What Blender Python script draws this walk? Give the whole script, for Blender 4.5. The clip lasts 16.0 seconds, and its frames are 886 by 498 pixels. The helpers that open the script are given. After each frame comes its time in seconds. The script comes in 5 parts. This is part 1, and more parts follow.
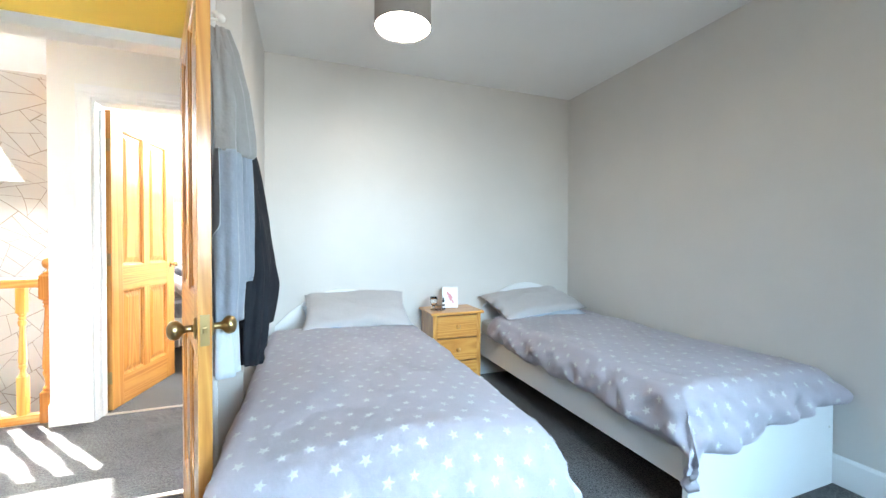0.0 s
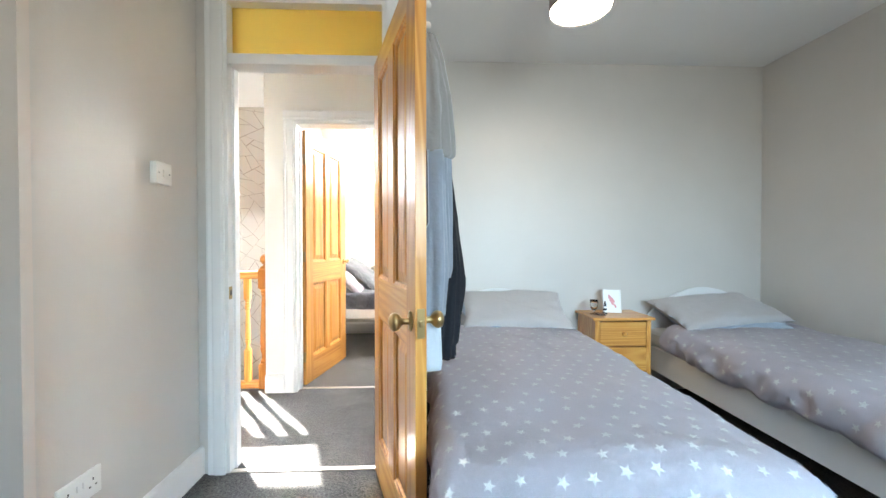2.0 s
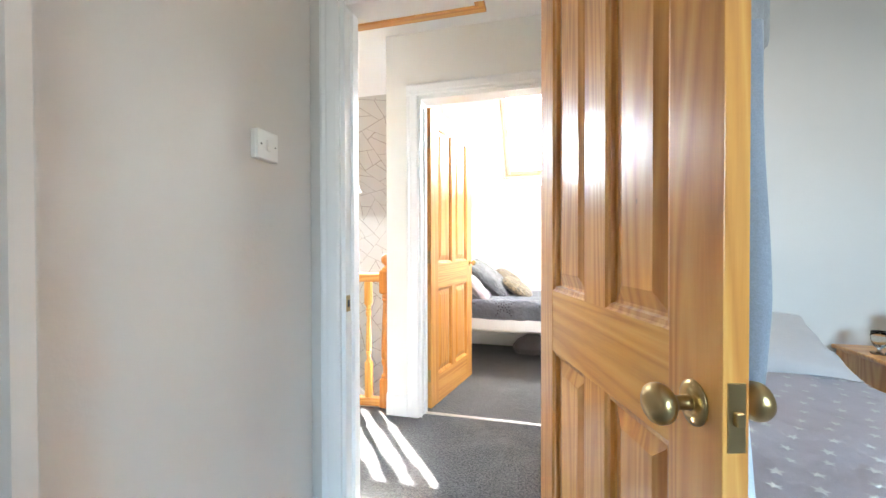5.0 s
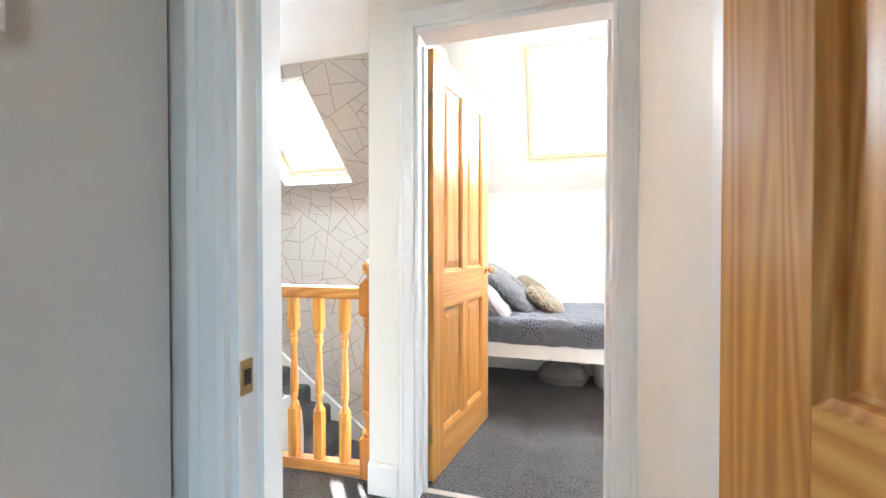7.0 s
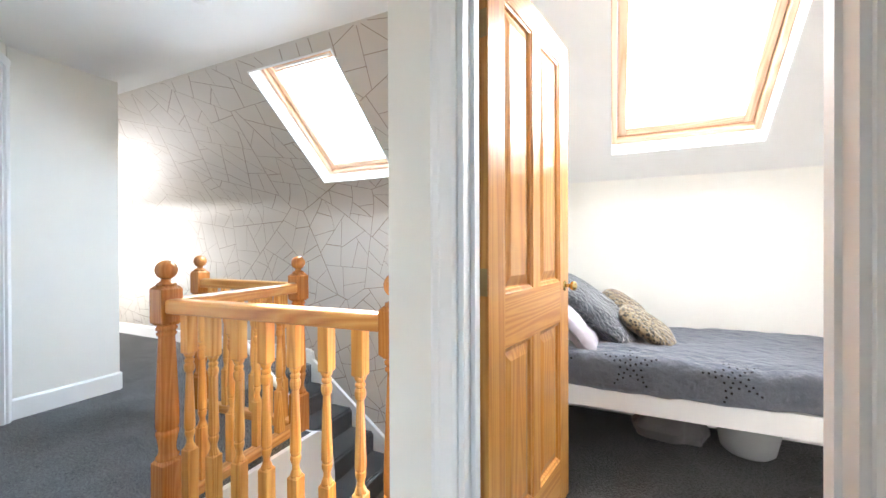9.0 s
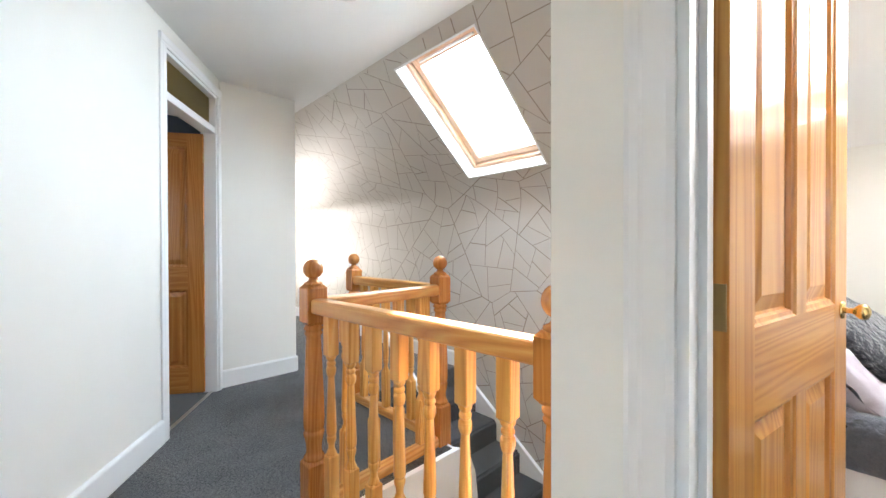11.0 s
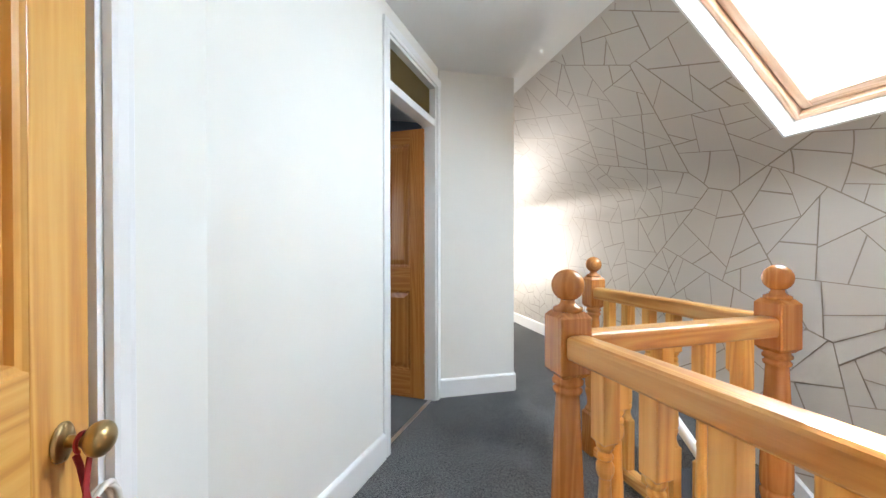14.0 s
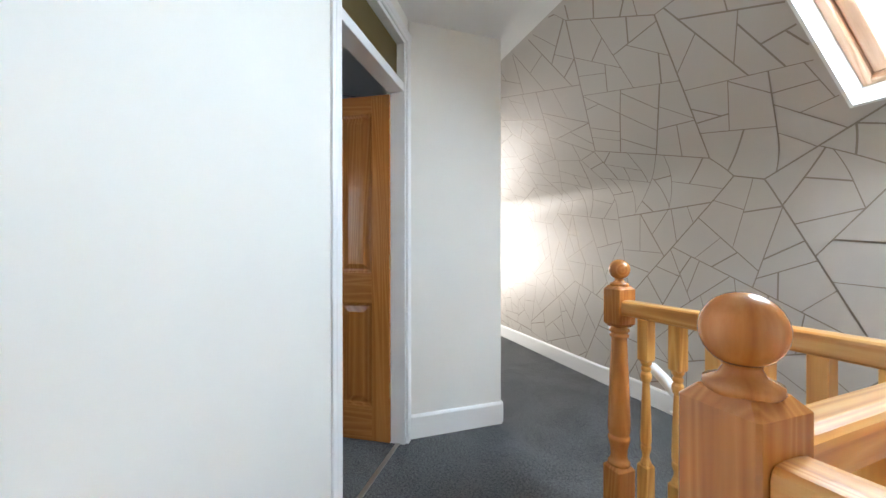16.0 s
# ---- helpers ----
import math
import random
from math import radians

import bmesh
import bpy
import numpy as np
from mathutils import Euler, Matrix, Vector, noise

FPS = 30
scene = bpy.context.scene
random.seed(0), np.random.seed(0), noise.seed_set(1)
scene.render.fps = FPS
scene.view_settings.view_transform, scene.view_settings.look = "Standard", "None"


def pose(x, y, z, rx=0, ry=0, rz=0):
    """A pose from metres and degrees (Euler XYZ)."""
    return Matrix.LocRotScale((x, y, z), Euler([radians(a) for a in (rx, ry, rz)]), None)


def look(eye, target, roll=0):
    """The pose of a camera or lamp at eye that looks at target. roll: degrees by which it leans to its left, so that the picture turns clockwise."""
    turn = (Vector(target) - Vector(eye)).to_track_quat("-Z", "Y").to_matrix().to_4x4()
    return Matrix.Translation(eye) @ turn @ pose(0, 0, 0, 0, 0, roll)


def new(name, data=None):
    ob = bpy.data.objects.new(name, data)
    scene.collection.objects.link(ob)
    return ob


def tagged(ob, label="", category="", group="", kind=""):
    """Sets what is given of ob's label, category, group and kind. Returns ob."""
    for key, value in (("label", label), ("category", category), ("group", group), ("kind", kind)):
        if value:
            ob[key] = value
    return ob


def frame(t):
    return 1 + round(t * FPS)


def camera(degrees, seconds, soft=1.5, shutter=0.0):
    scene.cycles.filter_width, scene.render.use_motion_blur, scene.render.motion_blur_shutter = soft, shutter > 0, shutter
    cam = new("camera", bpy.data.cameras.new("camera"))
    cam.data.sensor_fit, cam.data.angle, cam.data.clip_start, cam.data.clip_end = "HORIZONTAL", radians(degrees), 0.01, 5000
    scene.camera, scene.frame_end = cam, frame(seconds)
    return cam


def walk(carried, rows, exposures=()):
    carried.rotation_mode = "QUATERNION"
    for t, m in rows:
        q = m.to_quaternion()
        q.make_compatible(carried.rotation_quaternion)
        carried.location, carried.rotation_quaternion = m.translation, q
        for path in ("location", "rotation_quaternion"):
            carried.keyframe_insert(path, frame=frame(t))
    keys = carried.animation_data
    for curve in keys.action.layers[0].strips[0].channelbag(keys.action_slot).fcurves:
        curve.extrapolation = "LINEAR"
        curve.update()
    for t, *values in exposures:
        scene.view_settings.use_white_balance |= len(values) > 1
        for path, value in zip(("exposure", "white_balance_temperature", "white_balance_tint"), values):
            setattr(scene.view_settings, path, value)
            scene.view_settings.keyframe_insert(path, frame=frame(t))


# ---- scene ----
cam = camera(99.4, 16.0)
METRES, EYE, TILT, LEAN, TURN = 3.9, 1.11, 0.0, 0.0, -20.0
ROWS = [
    (0.0, 0.0, 0.0, 0.0, 0.0, -0.8, -0.16),
    (0.5, -0.0148, 0.0019, -0.0006, 3.41, -0.79, -0.13),
    (1.0, -0.0332, 0.0012, -0.0014, 7.38, -0.75, -0.11),
    (1.5, -0.0513, 0.0039, -0.0027, 12.34, -0.72, -0.03),
    (2.0, -0.0708, 0.0059, -0.0028, 17.82, -0.77, 0.03),
    (2.5, -0.0905, 0.0086, -0.0021, 23.38, -0.91, 0.01),
    (3.0, -0.1062, 0.0163, -0.0025, 28.14, -0.94, 0.11),
    (5.5, -0.2137, 0.1593, -0.0079, 34.54, -0.59, 0.13),
    (6.0, -0.2431, 0.1981, -0.0068, 35.0, -0.62, 0.1),
    (6.5, -0.2706, 0.2368, -0.004, 35.05, -0.77, 0.09),
    (7.0, -0.2958, 0.2811, -0.0046, 35.2, -0.7, 0.02),
    (7.5, -0.3186, 0.3212, -0.0011, 35.83, -0.75, 0.01),
    (8.0, -0.3413, 0.3558, -0.0026, 37.65, -0.45, 0.14),
    (10.5, -0.4441, 0.4502, -0.0011, 59.96, -0.52, 0.17),
    (11.0, -0.4591, 0.4541, -0.0014, 66.11, -0.4, 0.15),
    (11.5, -0.4764, 0.4545, -0.0011, 72.29, -0.43, 0.11),
    (12.0, -0.5021, 0.4551, -0.0016, 78.72, -0.36, 0.1),
    (12.5, -0.5321, 0.452, 0.0012, 84.75, -0.51, 0.01),
    (13.0, -0.561, 0.4467, 0.0005, 90.2, -0.41, 0.01),
    (13.5, -0.5905, 0.4395, -0.0, 93.98, -0.52, -0.07),
    (14.0, -0.6272, 0.4352, 0.0006, 96.24, -0.46, 0.04),
    (14.5, -0.6634, 0.4301, -0.0006, 97.32, -0.27, -0.01),
    (15.0, -0.702, 0.4147, 0.0013, 96.42, -0.44, 0.03),
    (15.5, -0.738, 0.4074, -0.0007, 94.07, -0.27, 0.05),
    (16.0, -0.7746, 0.4076, -0.0022, 90.67, -0.25, 0.03),
]
walk(cam, [(t, pose(0, 0, EYE, TILT, LEAN, TURN) @ pose(METRES * x, METRES * y, METRES * z, 90 + pitch, roll, yaw)) for t, x, y, z, yaw, pitch, roll in ROWS],
     exposures=[(0.0, 4.18, 6600, 10), (1.5, 3.92, 6700, 10), (3.0, 3.82, 6900, 11), (5.5, 3.85, 6550, 11), (6.5, 3.65, 6500, 11), (8.0, 3.25, 6150, 10), (10.5, 2.85, 6450, 11), (13.0, 2.82, 6650, 11), (16.0, 2.65, 6400, 10)])

# ---- world, sun, large lights ----
CEIL = 2.40          # landing ceiling
CEIL_B = 2.46        # bedroom ceiling
EAVE_Y, EAVE_Z, PITCH = 4.77, 1.545, 0.86   # north wall, its height, rise of the sloped ceiling


def slope_z(y):
    return EAVE_Z + PITCH * (EAVE_Y - y)


SUN_WAY = Vector((0.49, -0.59, -0.643))
world = bpy.data.worlds.new("sky")
scene.world = world
world.use_nodes = True
wn = world.node_tree.nodes
sky = wn.new("ShaderNodeTexSky")
sky.sky_type, sky.sun_disc = "NISHITA", False
sky.sun_elevation, sky.sun_rotation = radians(40), math.atan2(-SUN_WAY.x, -SUN_WAY.y)
wn["Background"].inputs["Strength"].default_value = 0.05
world.node_tree.links.new(sky.outputs[0], wn["Background"].inputs["Color"])
sun = new("sun", bpy.data.lights.new("sun", "SUN"))
sun.data.energy, sun.data.angle, sun.data.color = 5.0, radians(0.6), (1.0, 0.96, 0.91)
sun.matrix_world = look((-6, 9, 8), Vector((-6, 9, 8)) + SUN_WAY)


def window_light(name, eye, target, w, h, power, colour=(1, 1, 1), spread=180):
    lamp = new(name, bpy.data.lights.new(name, "AREA"))
    lamp.data.shape, lamp.data.size, lamp.data.size_y = "RECTANGLE", w, h
    lamp.data.energy, lamp.data.color = power, colour
    lamp.data.spread = radians(spread)
    lamp.matrix_world = look(eye, target)
    return lamp


# daylight standing in the openings of the two roof windows, the bedroom window and the passage window
window_light("roof_window_light", (-2.83, 4.33, 2.22), (-2.83, 3.60, 1.36), 0.62, 0.95, 6.2, (0.68, 0.85, 1.0))
window_light("roof_window_light", (-0.50, 4.33, 2.22), (-0.50, 3.60, 1.36), 0.62, 0.95, 5.6, (0.93, 0.97, 1.0))
window_light("bedroom_window_light", (1.00, -1.28, 1.50), (0.72, 1.0, 0.28), 1.5, 1.15, 2.0, (0.44, 0.74, 1.0), 82)
window_light("garden_bounce_light", (1.00, -1.25, 1.50), (0.30, 1.0, 2.25), 1.5, 1.15, 0.86, (0.88, 0.94, 0.92), 110)
window_light("passage_window_light", (-7.44, 4.07, 1.1), (-5.0, 4.55, 0.95), 0.66, 1.05, 3.0, (1.0, 0.98, 0.95), 120)
# added fill from an assumed, unseen window, to brighten the open third door
window_light("third_room_window_light", (-3.6, 0.48, 1.4), (-4.6, 2.6, 1.1), 0.8, 0.9, 0.8, (0.95, 0.97, 1.0))


# ---- materials ----
def shader(name, colour=(0.8, 0.8, 0.8), rough=0.5, metal=0.0, coat=0.0):
    m = bpy.data.materials.new(name)
    m.use_nodes = True
    b = m.node_tree.nodes["Principled BSDF"]
    b.inputs["Base Color"].default_value = (*colour, 1)
    b.inputs["Roughness"].default_value, b.inputs["Metallic"].default_value = rough, metal
    b.inputs["Coat Weight"].default_value = coat
    b.inputs["Coat Roughness"].default_value = 0.12
    return m


def nd(m, kind, **inputs):
    n = m.node_tree.nodes.new("ShaderNode" + kind)
    for k, v in inputs.items():
        n.inputs[k.replace("_", " ")].default_value = v
    return n


def join(m, a, b):
    m.node_tree.links.new(a, b)


def coords(m, scale=(1, 1, 1), which="Object"):
    t, p = nd(m, "TexCoord"), nd(m, "Mapping")
    p.inputs["Scale"].default_value = scale
    join(m, t.outputs[which], p.inputs["Vector"])
    return p.outputs["Vector"]


def ramp(m, fac, stops):
    r = nd(m, "ValToRGB")
    e = r.color_ramp.elements
    while len(e) < len(stops):
        e.new(0.5)
    for s, (at, c) in zip(e, stops):
        s.position, s.color = at, (*c, 1)
    join(m, fac, r.inputs["Fac"])
    return r.outputs["Color"]


def bump(m, height, strength, distance):
    b = nd(m, "Bump", Strength=strength, Distance=distance)
    join(m, height, b.inputs["Height"])
    join(m, b.outputs["Normal"], m.node_tree.nodes["Principled BSDF"].inputs["Normal"])


def base(m):
    return m.node_tree.nodes["Principled BSDF"].inputs


def paint(name, colour, rough=0.6, wear=0.04, relief=0.15):
    """Wall paint: roller texture, faint patches."""
    m = shader(name, colour, rough)
    v = coords(m)
    big, fine = nd(m, "TexNoise", Scale=1.7, Detail=4.0), nd(m, "TexNoise", Scale=160.0, Detail=3.0)
    join(m, v, big.inputs["Vector"]), join(m, v, fine.inputs["Vector"])
    low = tuple(c * (1 - wear) for c in colour)
    join(m, ramp(m, big.outputs["Fac"], [(0.3, low), (0.7, colour)]), base(m)["Base Color"])
    mid = nd(m, "TexNoise", Scale=14.0, Detail=3.0)
    join(m, v, mid.inputs["Vector"])
    add = nd(m, "Math")
    add.operation = "MULTIPLY_ADD"
    add.inputs[1].default_value = 0.25
    join(m, fine.outputs["Fac"], add.inputs[0]), join(m, mid.outputs["Fac"], add.inputs[2])
    bump(m, add.outputs[0], relief, 0.004)
    return m


def wood(name, along, light, mid, dark, rough=0.32, coat=0.55, ring=6.0, bands=14.0, knots=1.0):
    """Varnished pine with its grain along one axis of the object."""
    m = shader(name, mid, rough, 0, coat)
    s = [1.0, 1.0, 1.0]
    s["xyz".index(along)] = 0.055
    info, t = nd(m, "ObjectInfo"), nd(m, "TexCoord")
    shift, p = nd(m, "VectorMath"), nd(m, "Mapping")
    shift.operation = "MULTIPLY_ADD"
    comb = nd(m, "CombineXYZ")
    for k in range(3):
        join(m, info.outputs["Random"], comb.inputs[k])
    shift.inputs[1].default_value = (3.7, 5.1, 2.3)
    join(m, comb.outputs[0], shift.inputs[0]), join(m, t.outputs["Object"], shift.inputs[2])
    join(m, shift.outputs[0], p.inputs["Vector"])
    p.inputs["Scale"].default_value = s
    warp = nd(m, "TexNoise", Scale=ring, Detail=2.0, Distortion=0.9)
    join(m, p.outputs[0], warp.inputs["Vector"])
    wave = nd(m, "Math")
    wave.operation = "PINGPONG"
    wave.inputs[1].default_value = 0.5
    mul = nd(m, "Math")
    mul.operation = "MULTIPLY"
    mul.inputs[1].default_value = bands
    join(m, warp.outputs["Fac"], mul.inputs[0]), join(m, mul.outputs[0], wave.inputs[0])
    fibre = nd(m, "TexNoise", Scale=240.0, Detail=2.0)
    join(m, p.outputs[0], fibre.inputs["Vector"])
    mix = nd(m, "Math")
    mix.operation = "MULTIPLY_ADD"
    mix.inputs[1].default_value = 0.30
    join(m, fibre.outputs["Fac"], mix.inputs[0]), join(m, wave.outputs[0], mix.inputs[2])
    tone = ramp(m, mix.outputs[0], [(0.12, light), (0.40, mid), (0.68, dark)])
    # knots
    kp = nd(m, "Mapping")
    ks = [1.0, 1.0, 1.0]
    ks["xyz".index(along)] = 0.55
    kp.inputs["Scale"].default_value = ks
    join(m, shift.outputs[0], kp.inputs["Vector"])
    knot = nd(m, "TexVoronoi", Scale=4.2)
    join(m, kp.outputs[0], knot.inputs["Vector"])
    spot = ramp(m, knot.outputs["Distance"], [(0.022 * knots, (1, 1, 1)), (0.05 * knots, (0, 0, 0))])
    both = nd(m, "Mix")
    both.data_type = "RGBA"
    both.inputs["B"].default_value = (*[c * 0.45 for c in dark], 1)
    join(m, spot, both.inputs["Factor"]), join(m, tone, both.inputs["A"])
    join(m, both.outputs["Result"], base(m)["Base Color"])
    bump(m, fibre.outputs["Fac"], 0.06, 0.002)
    return m


def carpet(name, dark, light):
    m = shader(name, light, 0.95)
    base(m)["Sheen Weight"].default_value = 0.25
    v = coords(m)
    tuft, cloud = nd(m, "TexNoise", Scale=95.0, Detail=5.0, Roughness=0.7), nd(m, "TexNoise", Scale=3.2, Detail=7.0, Roughness=0.65)
    cloud.inputs["Distortion"].default_value = 0.8
    join(m, v, tuft.inputs["Vector"]), join(m, v, cloud.inputs["Vector"])
    mix = nd(m, "Math")
    mix.operation = "MULTIPLY_ADD"
    mix.inputs[1].default_value = 3.4
    join(m, tuft.outputs["Fac"], mix.inputs[0]), join(m, cloud.outputs["Fac"], mix.inputs[2])
    half = nd(m, "Math")
    half.operation = "MULTIPLY"
    half.inputs[1].default_value = 0.307
    join(m, mix.outputs[0], half.inputs[0])
    join(m, ramp(m, half.outputs[0], [(0.605, dark), (0.755, light)]), base(m)["Base Color"])
    bump(m, tuft.outputs["Fac"], 1.0, 0.02)
    return m


def cloth(name, colour, weave=900.0, fold=9.0, rough=0.9, sheen=0.3, relief=0.25):
    m = shader(name, colour, rough)
    base(m)["Sheen Weight"].default_value = sheen
    v = coords(m)
    fine, big = nd(m, "TexNoise", Scale=weave, Detail=2.0), nd(m, "TexNoise", Scale=fold, Detail=4.0)
    join(m, v, fine.inputs["Vector"]), join(m, v, big.inputs["Vector"])
    join(m, ramp(m, fine.outputs["Fac"], [(0.3, tuple(c * 0.82 for c in colour)), (0.7, colour)]), base(m)["Base Color"])
    bump(m, big.outputs["Fac"], relief, 0.03)
    return m


def glass_pane(name, colour, clear, rough=0.05):
    """Thin window glass: mostly see-through, with a gloss."""
    m = shader(name, colour, rough)
    base(m)["Transmission Weight"].default_value = clear
    base(m)["IOR"].default_value = 1.1
    return m


LANDING_PAINT = paint("warm_white_wall_paint", (0.86, 0.845, 0.795))
BEDROOM_PAINT = paint("pale_grey_wall_paint", (0.655, 0.622, 0.585), 0.40, 0.06, 0.42)
WHITE_CEILING = paint("white_ceiling_paint", (0.87, 0.865, 0.85), 0.7)
GLOSS_WHITE = paint("white_gloss_paint", (0.86, 0.86, 0.855), 0.40, 0.03, 0.004)
CREAM_GLOSS = paint("cream_gloss_paint", (0.73, 0.655, 0.595), 0.4, 0.05, 0.012)
BLUE_PAINT = paint("blue_grey_wall_paint", (0.16, 0.20, 0.25))
PAPER = paint("pearl_wallpaper", (0.56, 0.52, 0.475), 0.42, 0.03, 0.05)
base(PAPER)["Metallic"].default_value = 0.0
FOIL = shader("metallic_foil_line", (0.33, 0.28, 0.235), 0.40, 1.0)
PINE = {a: wood("varnished_pine_" + a, a, (0.76, 0.42, 0.13), (0.69, 0.32, 0.080), (0.57, 0.23, 0.052)) for a in "xyz"}
ORANGE = {a: wood("orange_pine_" + a, a, (0.60, 0.25, 0.062), (0.53, 0.20, 0.043), (0.465, 0.165, 0.034), 0.25, 0.5) for a in "xyz"}
HONEY = {a: wood("honey_pine_" + a, a, (0.86, 0.50, 0.14), (0.80, 0.40, 0.090), (0.66, 0.28, 0.055), 0.32, 0.4, 5.0, knots=0.5) for a in "xyz"}
AMBER = {a: wood("amber_pine_" + a, a, (0.80, 0.41, 0.110), (0.73, 0.325, 0.074), (0.61, 0.235, 0.047), 0.3, 0.5, knots=0.4) for a in "xyz"}
PALE = {a: wood("pale_pine_" + a, a, (0.80, 0.57, 0.40), (0.72, 0.48, 0.32), (0.58, 0.35, 0.21), 0.4, 0.1) for a in "xyz"}
CARPET = carpet("charcoal_carpet", (0.012, 0.013, 0.016), (0.140, 0.138, 0.139))
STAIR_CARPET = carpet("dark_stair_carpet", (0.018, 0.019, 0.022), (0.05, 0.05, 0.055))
BRASS = shader("aged_brass", (0.50, 0.36, 0.17), 0.3, 1.0)
POLISHED_BRASS = shader("polished_brass", (0.72, 0.52, 0.22), 0.2, 1.0)
STEEL = shader("brushed_strip_metal", (0.62, 0.60, 0.56), 0.35, 1.0)
BLACK = shader("black_enamel", (0.015, 0.015, 0.015), 0.3)
PLASTIC = shader("white_plastic", (0.80, 0.79, 0.76), 0.35)
YELLOW_GLASS = shader("yellow_obscured_glass", (0.62, 0.46, 0.12), 0.2)
base(YELLOW_GLASS)["Transmission Weight"].default_value = 0.88
base(YELLOW_GLASS)["IOR"].default_value = 1.2
haze, blend = nd(YELLOW_GLASS, "BsdfTranslucent", Color=(0.94, 0.78, 0.34, 1)), nd(YELLOW_GLASS, "MixShader", Fac=0.6)
join(YELLOW_GLASS, YELLOW_GLASS.node_tree.nodes["Principled BSDF"].outputs[0], blend.inputs[1])
join(YELLOW_GLASS, haze.outputs[0], blend.inputs[2])
join(YELLOW_GLASS, blend.outputs[0], YELLOW_GLASS.node_tree.nodes["Material Output"].inputs["Surface"])

# the same yellow glass, its colour darkened for the dim room behind
DIMMED_GLASS = glass_pane("dimmed_obscured_glass", (0.30, 0.22, 0.09), 0.7, 0.35)


# ---- building helpers ----
def part(name, bm, material, parent=None, label="", smooth=False):
    """Links a bmesh as one mesh object, under a thing where a parent is given."""
    me = bpy.data.meshes.new(name)
    bmesh.ops.recalc_face_normals(bm, faces=bm.faces)
    bm.to_mesh(me)
    bm.free()
    me.materials.append(material)
    if smooth:
        me.polygons.foreach_set("use_smooth", [True] * len(me.polygons))
    ob = new(name, me)
    if parent:
        ob.parent = parent
    if label:
        ob["label"] = label
    return ob


def thing(name, m, label, category, group=""):
    ob = new(name)
    ob.matrix_world = m
    ob.empty_display_size = 0.1
    return tagged(ob, label, category, group)


def box(bm, x0, x1, y0, y1, z0, z1, bevel=0.0):
    vs = [bm.verts.new(p) for p in ((x0, y0, z0), (x1, y0, z0), (x1, y1, z0), (x0, y1, z0), (x0, y0, z1), (x1, y0, z1), (x1, y1, z1), (x0, y1, z1))]
    fs = [bm.faces.new([vs[i] for i in f]) for f in ((0, 3, 2, 1), (4, 5, 6, 7), (0, 1, 5, 4), (1, 2, 6, 5), (2, 3, 7, 6), (3, 0, 4, 7))]
    if bevel:
        bmesh.ops.bevel(bm, geom=list({e for f in fs for e in f.edges}), offset=bevel, segments=2, affect="EDGES", profile=0.5)
    return vs


def boxes(*rows, bevel=0.0):
    bm = bmesh.new()
    for r in rows:
        box(bm, *r, bevel=bevel)
    return bm


def prism(bm, outline, axis, a, b):
    """Extrudes a closed outline, given in the two other axes, from a to b along an axis."""
    k = "xyz".index(axis)
    rings = []
    for s in (a, b):
        ring = []
        for u, v in outline:
            p = [u, v]
            p.insert(k, s)
            ring.append(bm.verts.new(p))
        rings.append(ring)
    n = len(outline)
    bm.faces.new(rings[0]), bm.faces.new(rings[1][::-1])
    for i in range(n):
        bm.faces.new((rings[0][i], rings[1][i], rings[1][(i + 1) % n], rings[0][(i + 1) % n]))
    return bm


def lathe(bm, profile, m=Matrix(), steps=20):
    """A turned solid: rows of (radius, height)."""
    rings = []
    for r, h in profile:
        rings.append([bm.verts.new(m @ Vector((r * math.cos(2 * math.pi * i / steps), r * math.sin(2 * math.pi * i / steps), h))) for i in range(steps)])
    for a, b in zip(rings, rings[1:]):
        for i in range(steps):
            bm.faces.new((a[i], a[(i + 1) % steps], b[(i + 1) % steps], b[i]))
    bm.faces.new(rings[0][::-1]), bm.faces.new(rings[-1])
    return bm


def tube(bm, points, r, steps=10):
    """A round bar along points."""
    rings = []
    pts = [Vector(p) for p in points]
    for i, p in enumerate(pts):
        d = (pts[min(i + 1, len(pts) - 1)] - pts[max(i - 1, 0)]).normalized()
        u = d.orthogonal().normalized() if i == 0 else (u - d * u.dot(d)).normalized()
        w = d.cross(u)
        rings.append([bm.verts.new(p + r * (math.cos(2 * math.pi * k / steps) * u + math.sin(2 * math.pi * k / steps) * w)) for k in range(steps)])
    for a, b in zip(rings, rings[1:]):
        for k in range(steps):
            bm.faces.new((a[k], a[(k + 1) % steps], b[(k + 1) % steps], b[k]))
    bm.faces.new(rings[0][::-1]), bm.faces.new(rings[-1])
    return bm


def structure(name, bm, material, label):
    return tagged(part(name, bm, material), label, name.rstrip("_0123456789").split("_")[0], "", "structure")


# ---- large structure ----
DA0, DA1 = -1.205, -0.474     # bedroom door opening
D20, D21 = -1.226, -0.47      # second bedroom's door opening
DD0, DD1 = -2.41, -1.66      # door in the south wall of the landing
SW, SN = 1.94, 2.05          # wall between bedroom and landing
NW0, NW1 = 2.93, 3.05        # wall in front of the second bedroom
P0, P1 = Vector((-2.866, 2.05, 0)), Vector((-4.385, 3.05, 0))   # angled wall
AW = (P1 - P0).normalized()
ALEN = (P1 - P0).length
ANG = math.degrees(math.atan2(AW.y, AW.x))
D30, D31 = 1.062, 1.762       # door opening along the angled wall
PW = -4.40                   # short wall past the angled one
PASS_S, PASS_N, PASS_W = 3.65, EAVE_Y, -7.4
STAIR_E, WELL_W, WELL_S, WELL_M = -1.455, -2.52, 3.01, 3.73

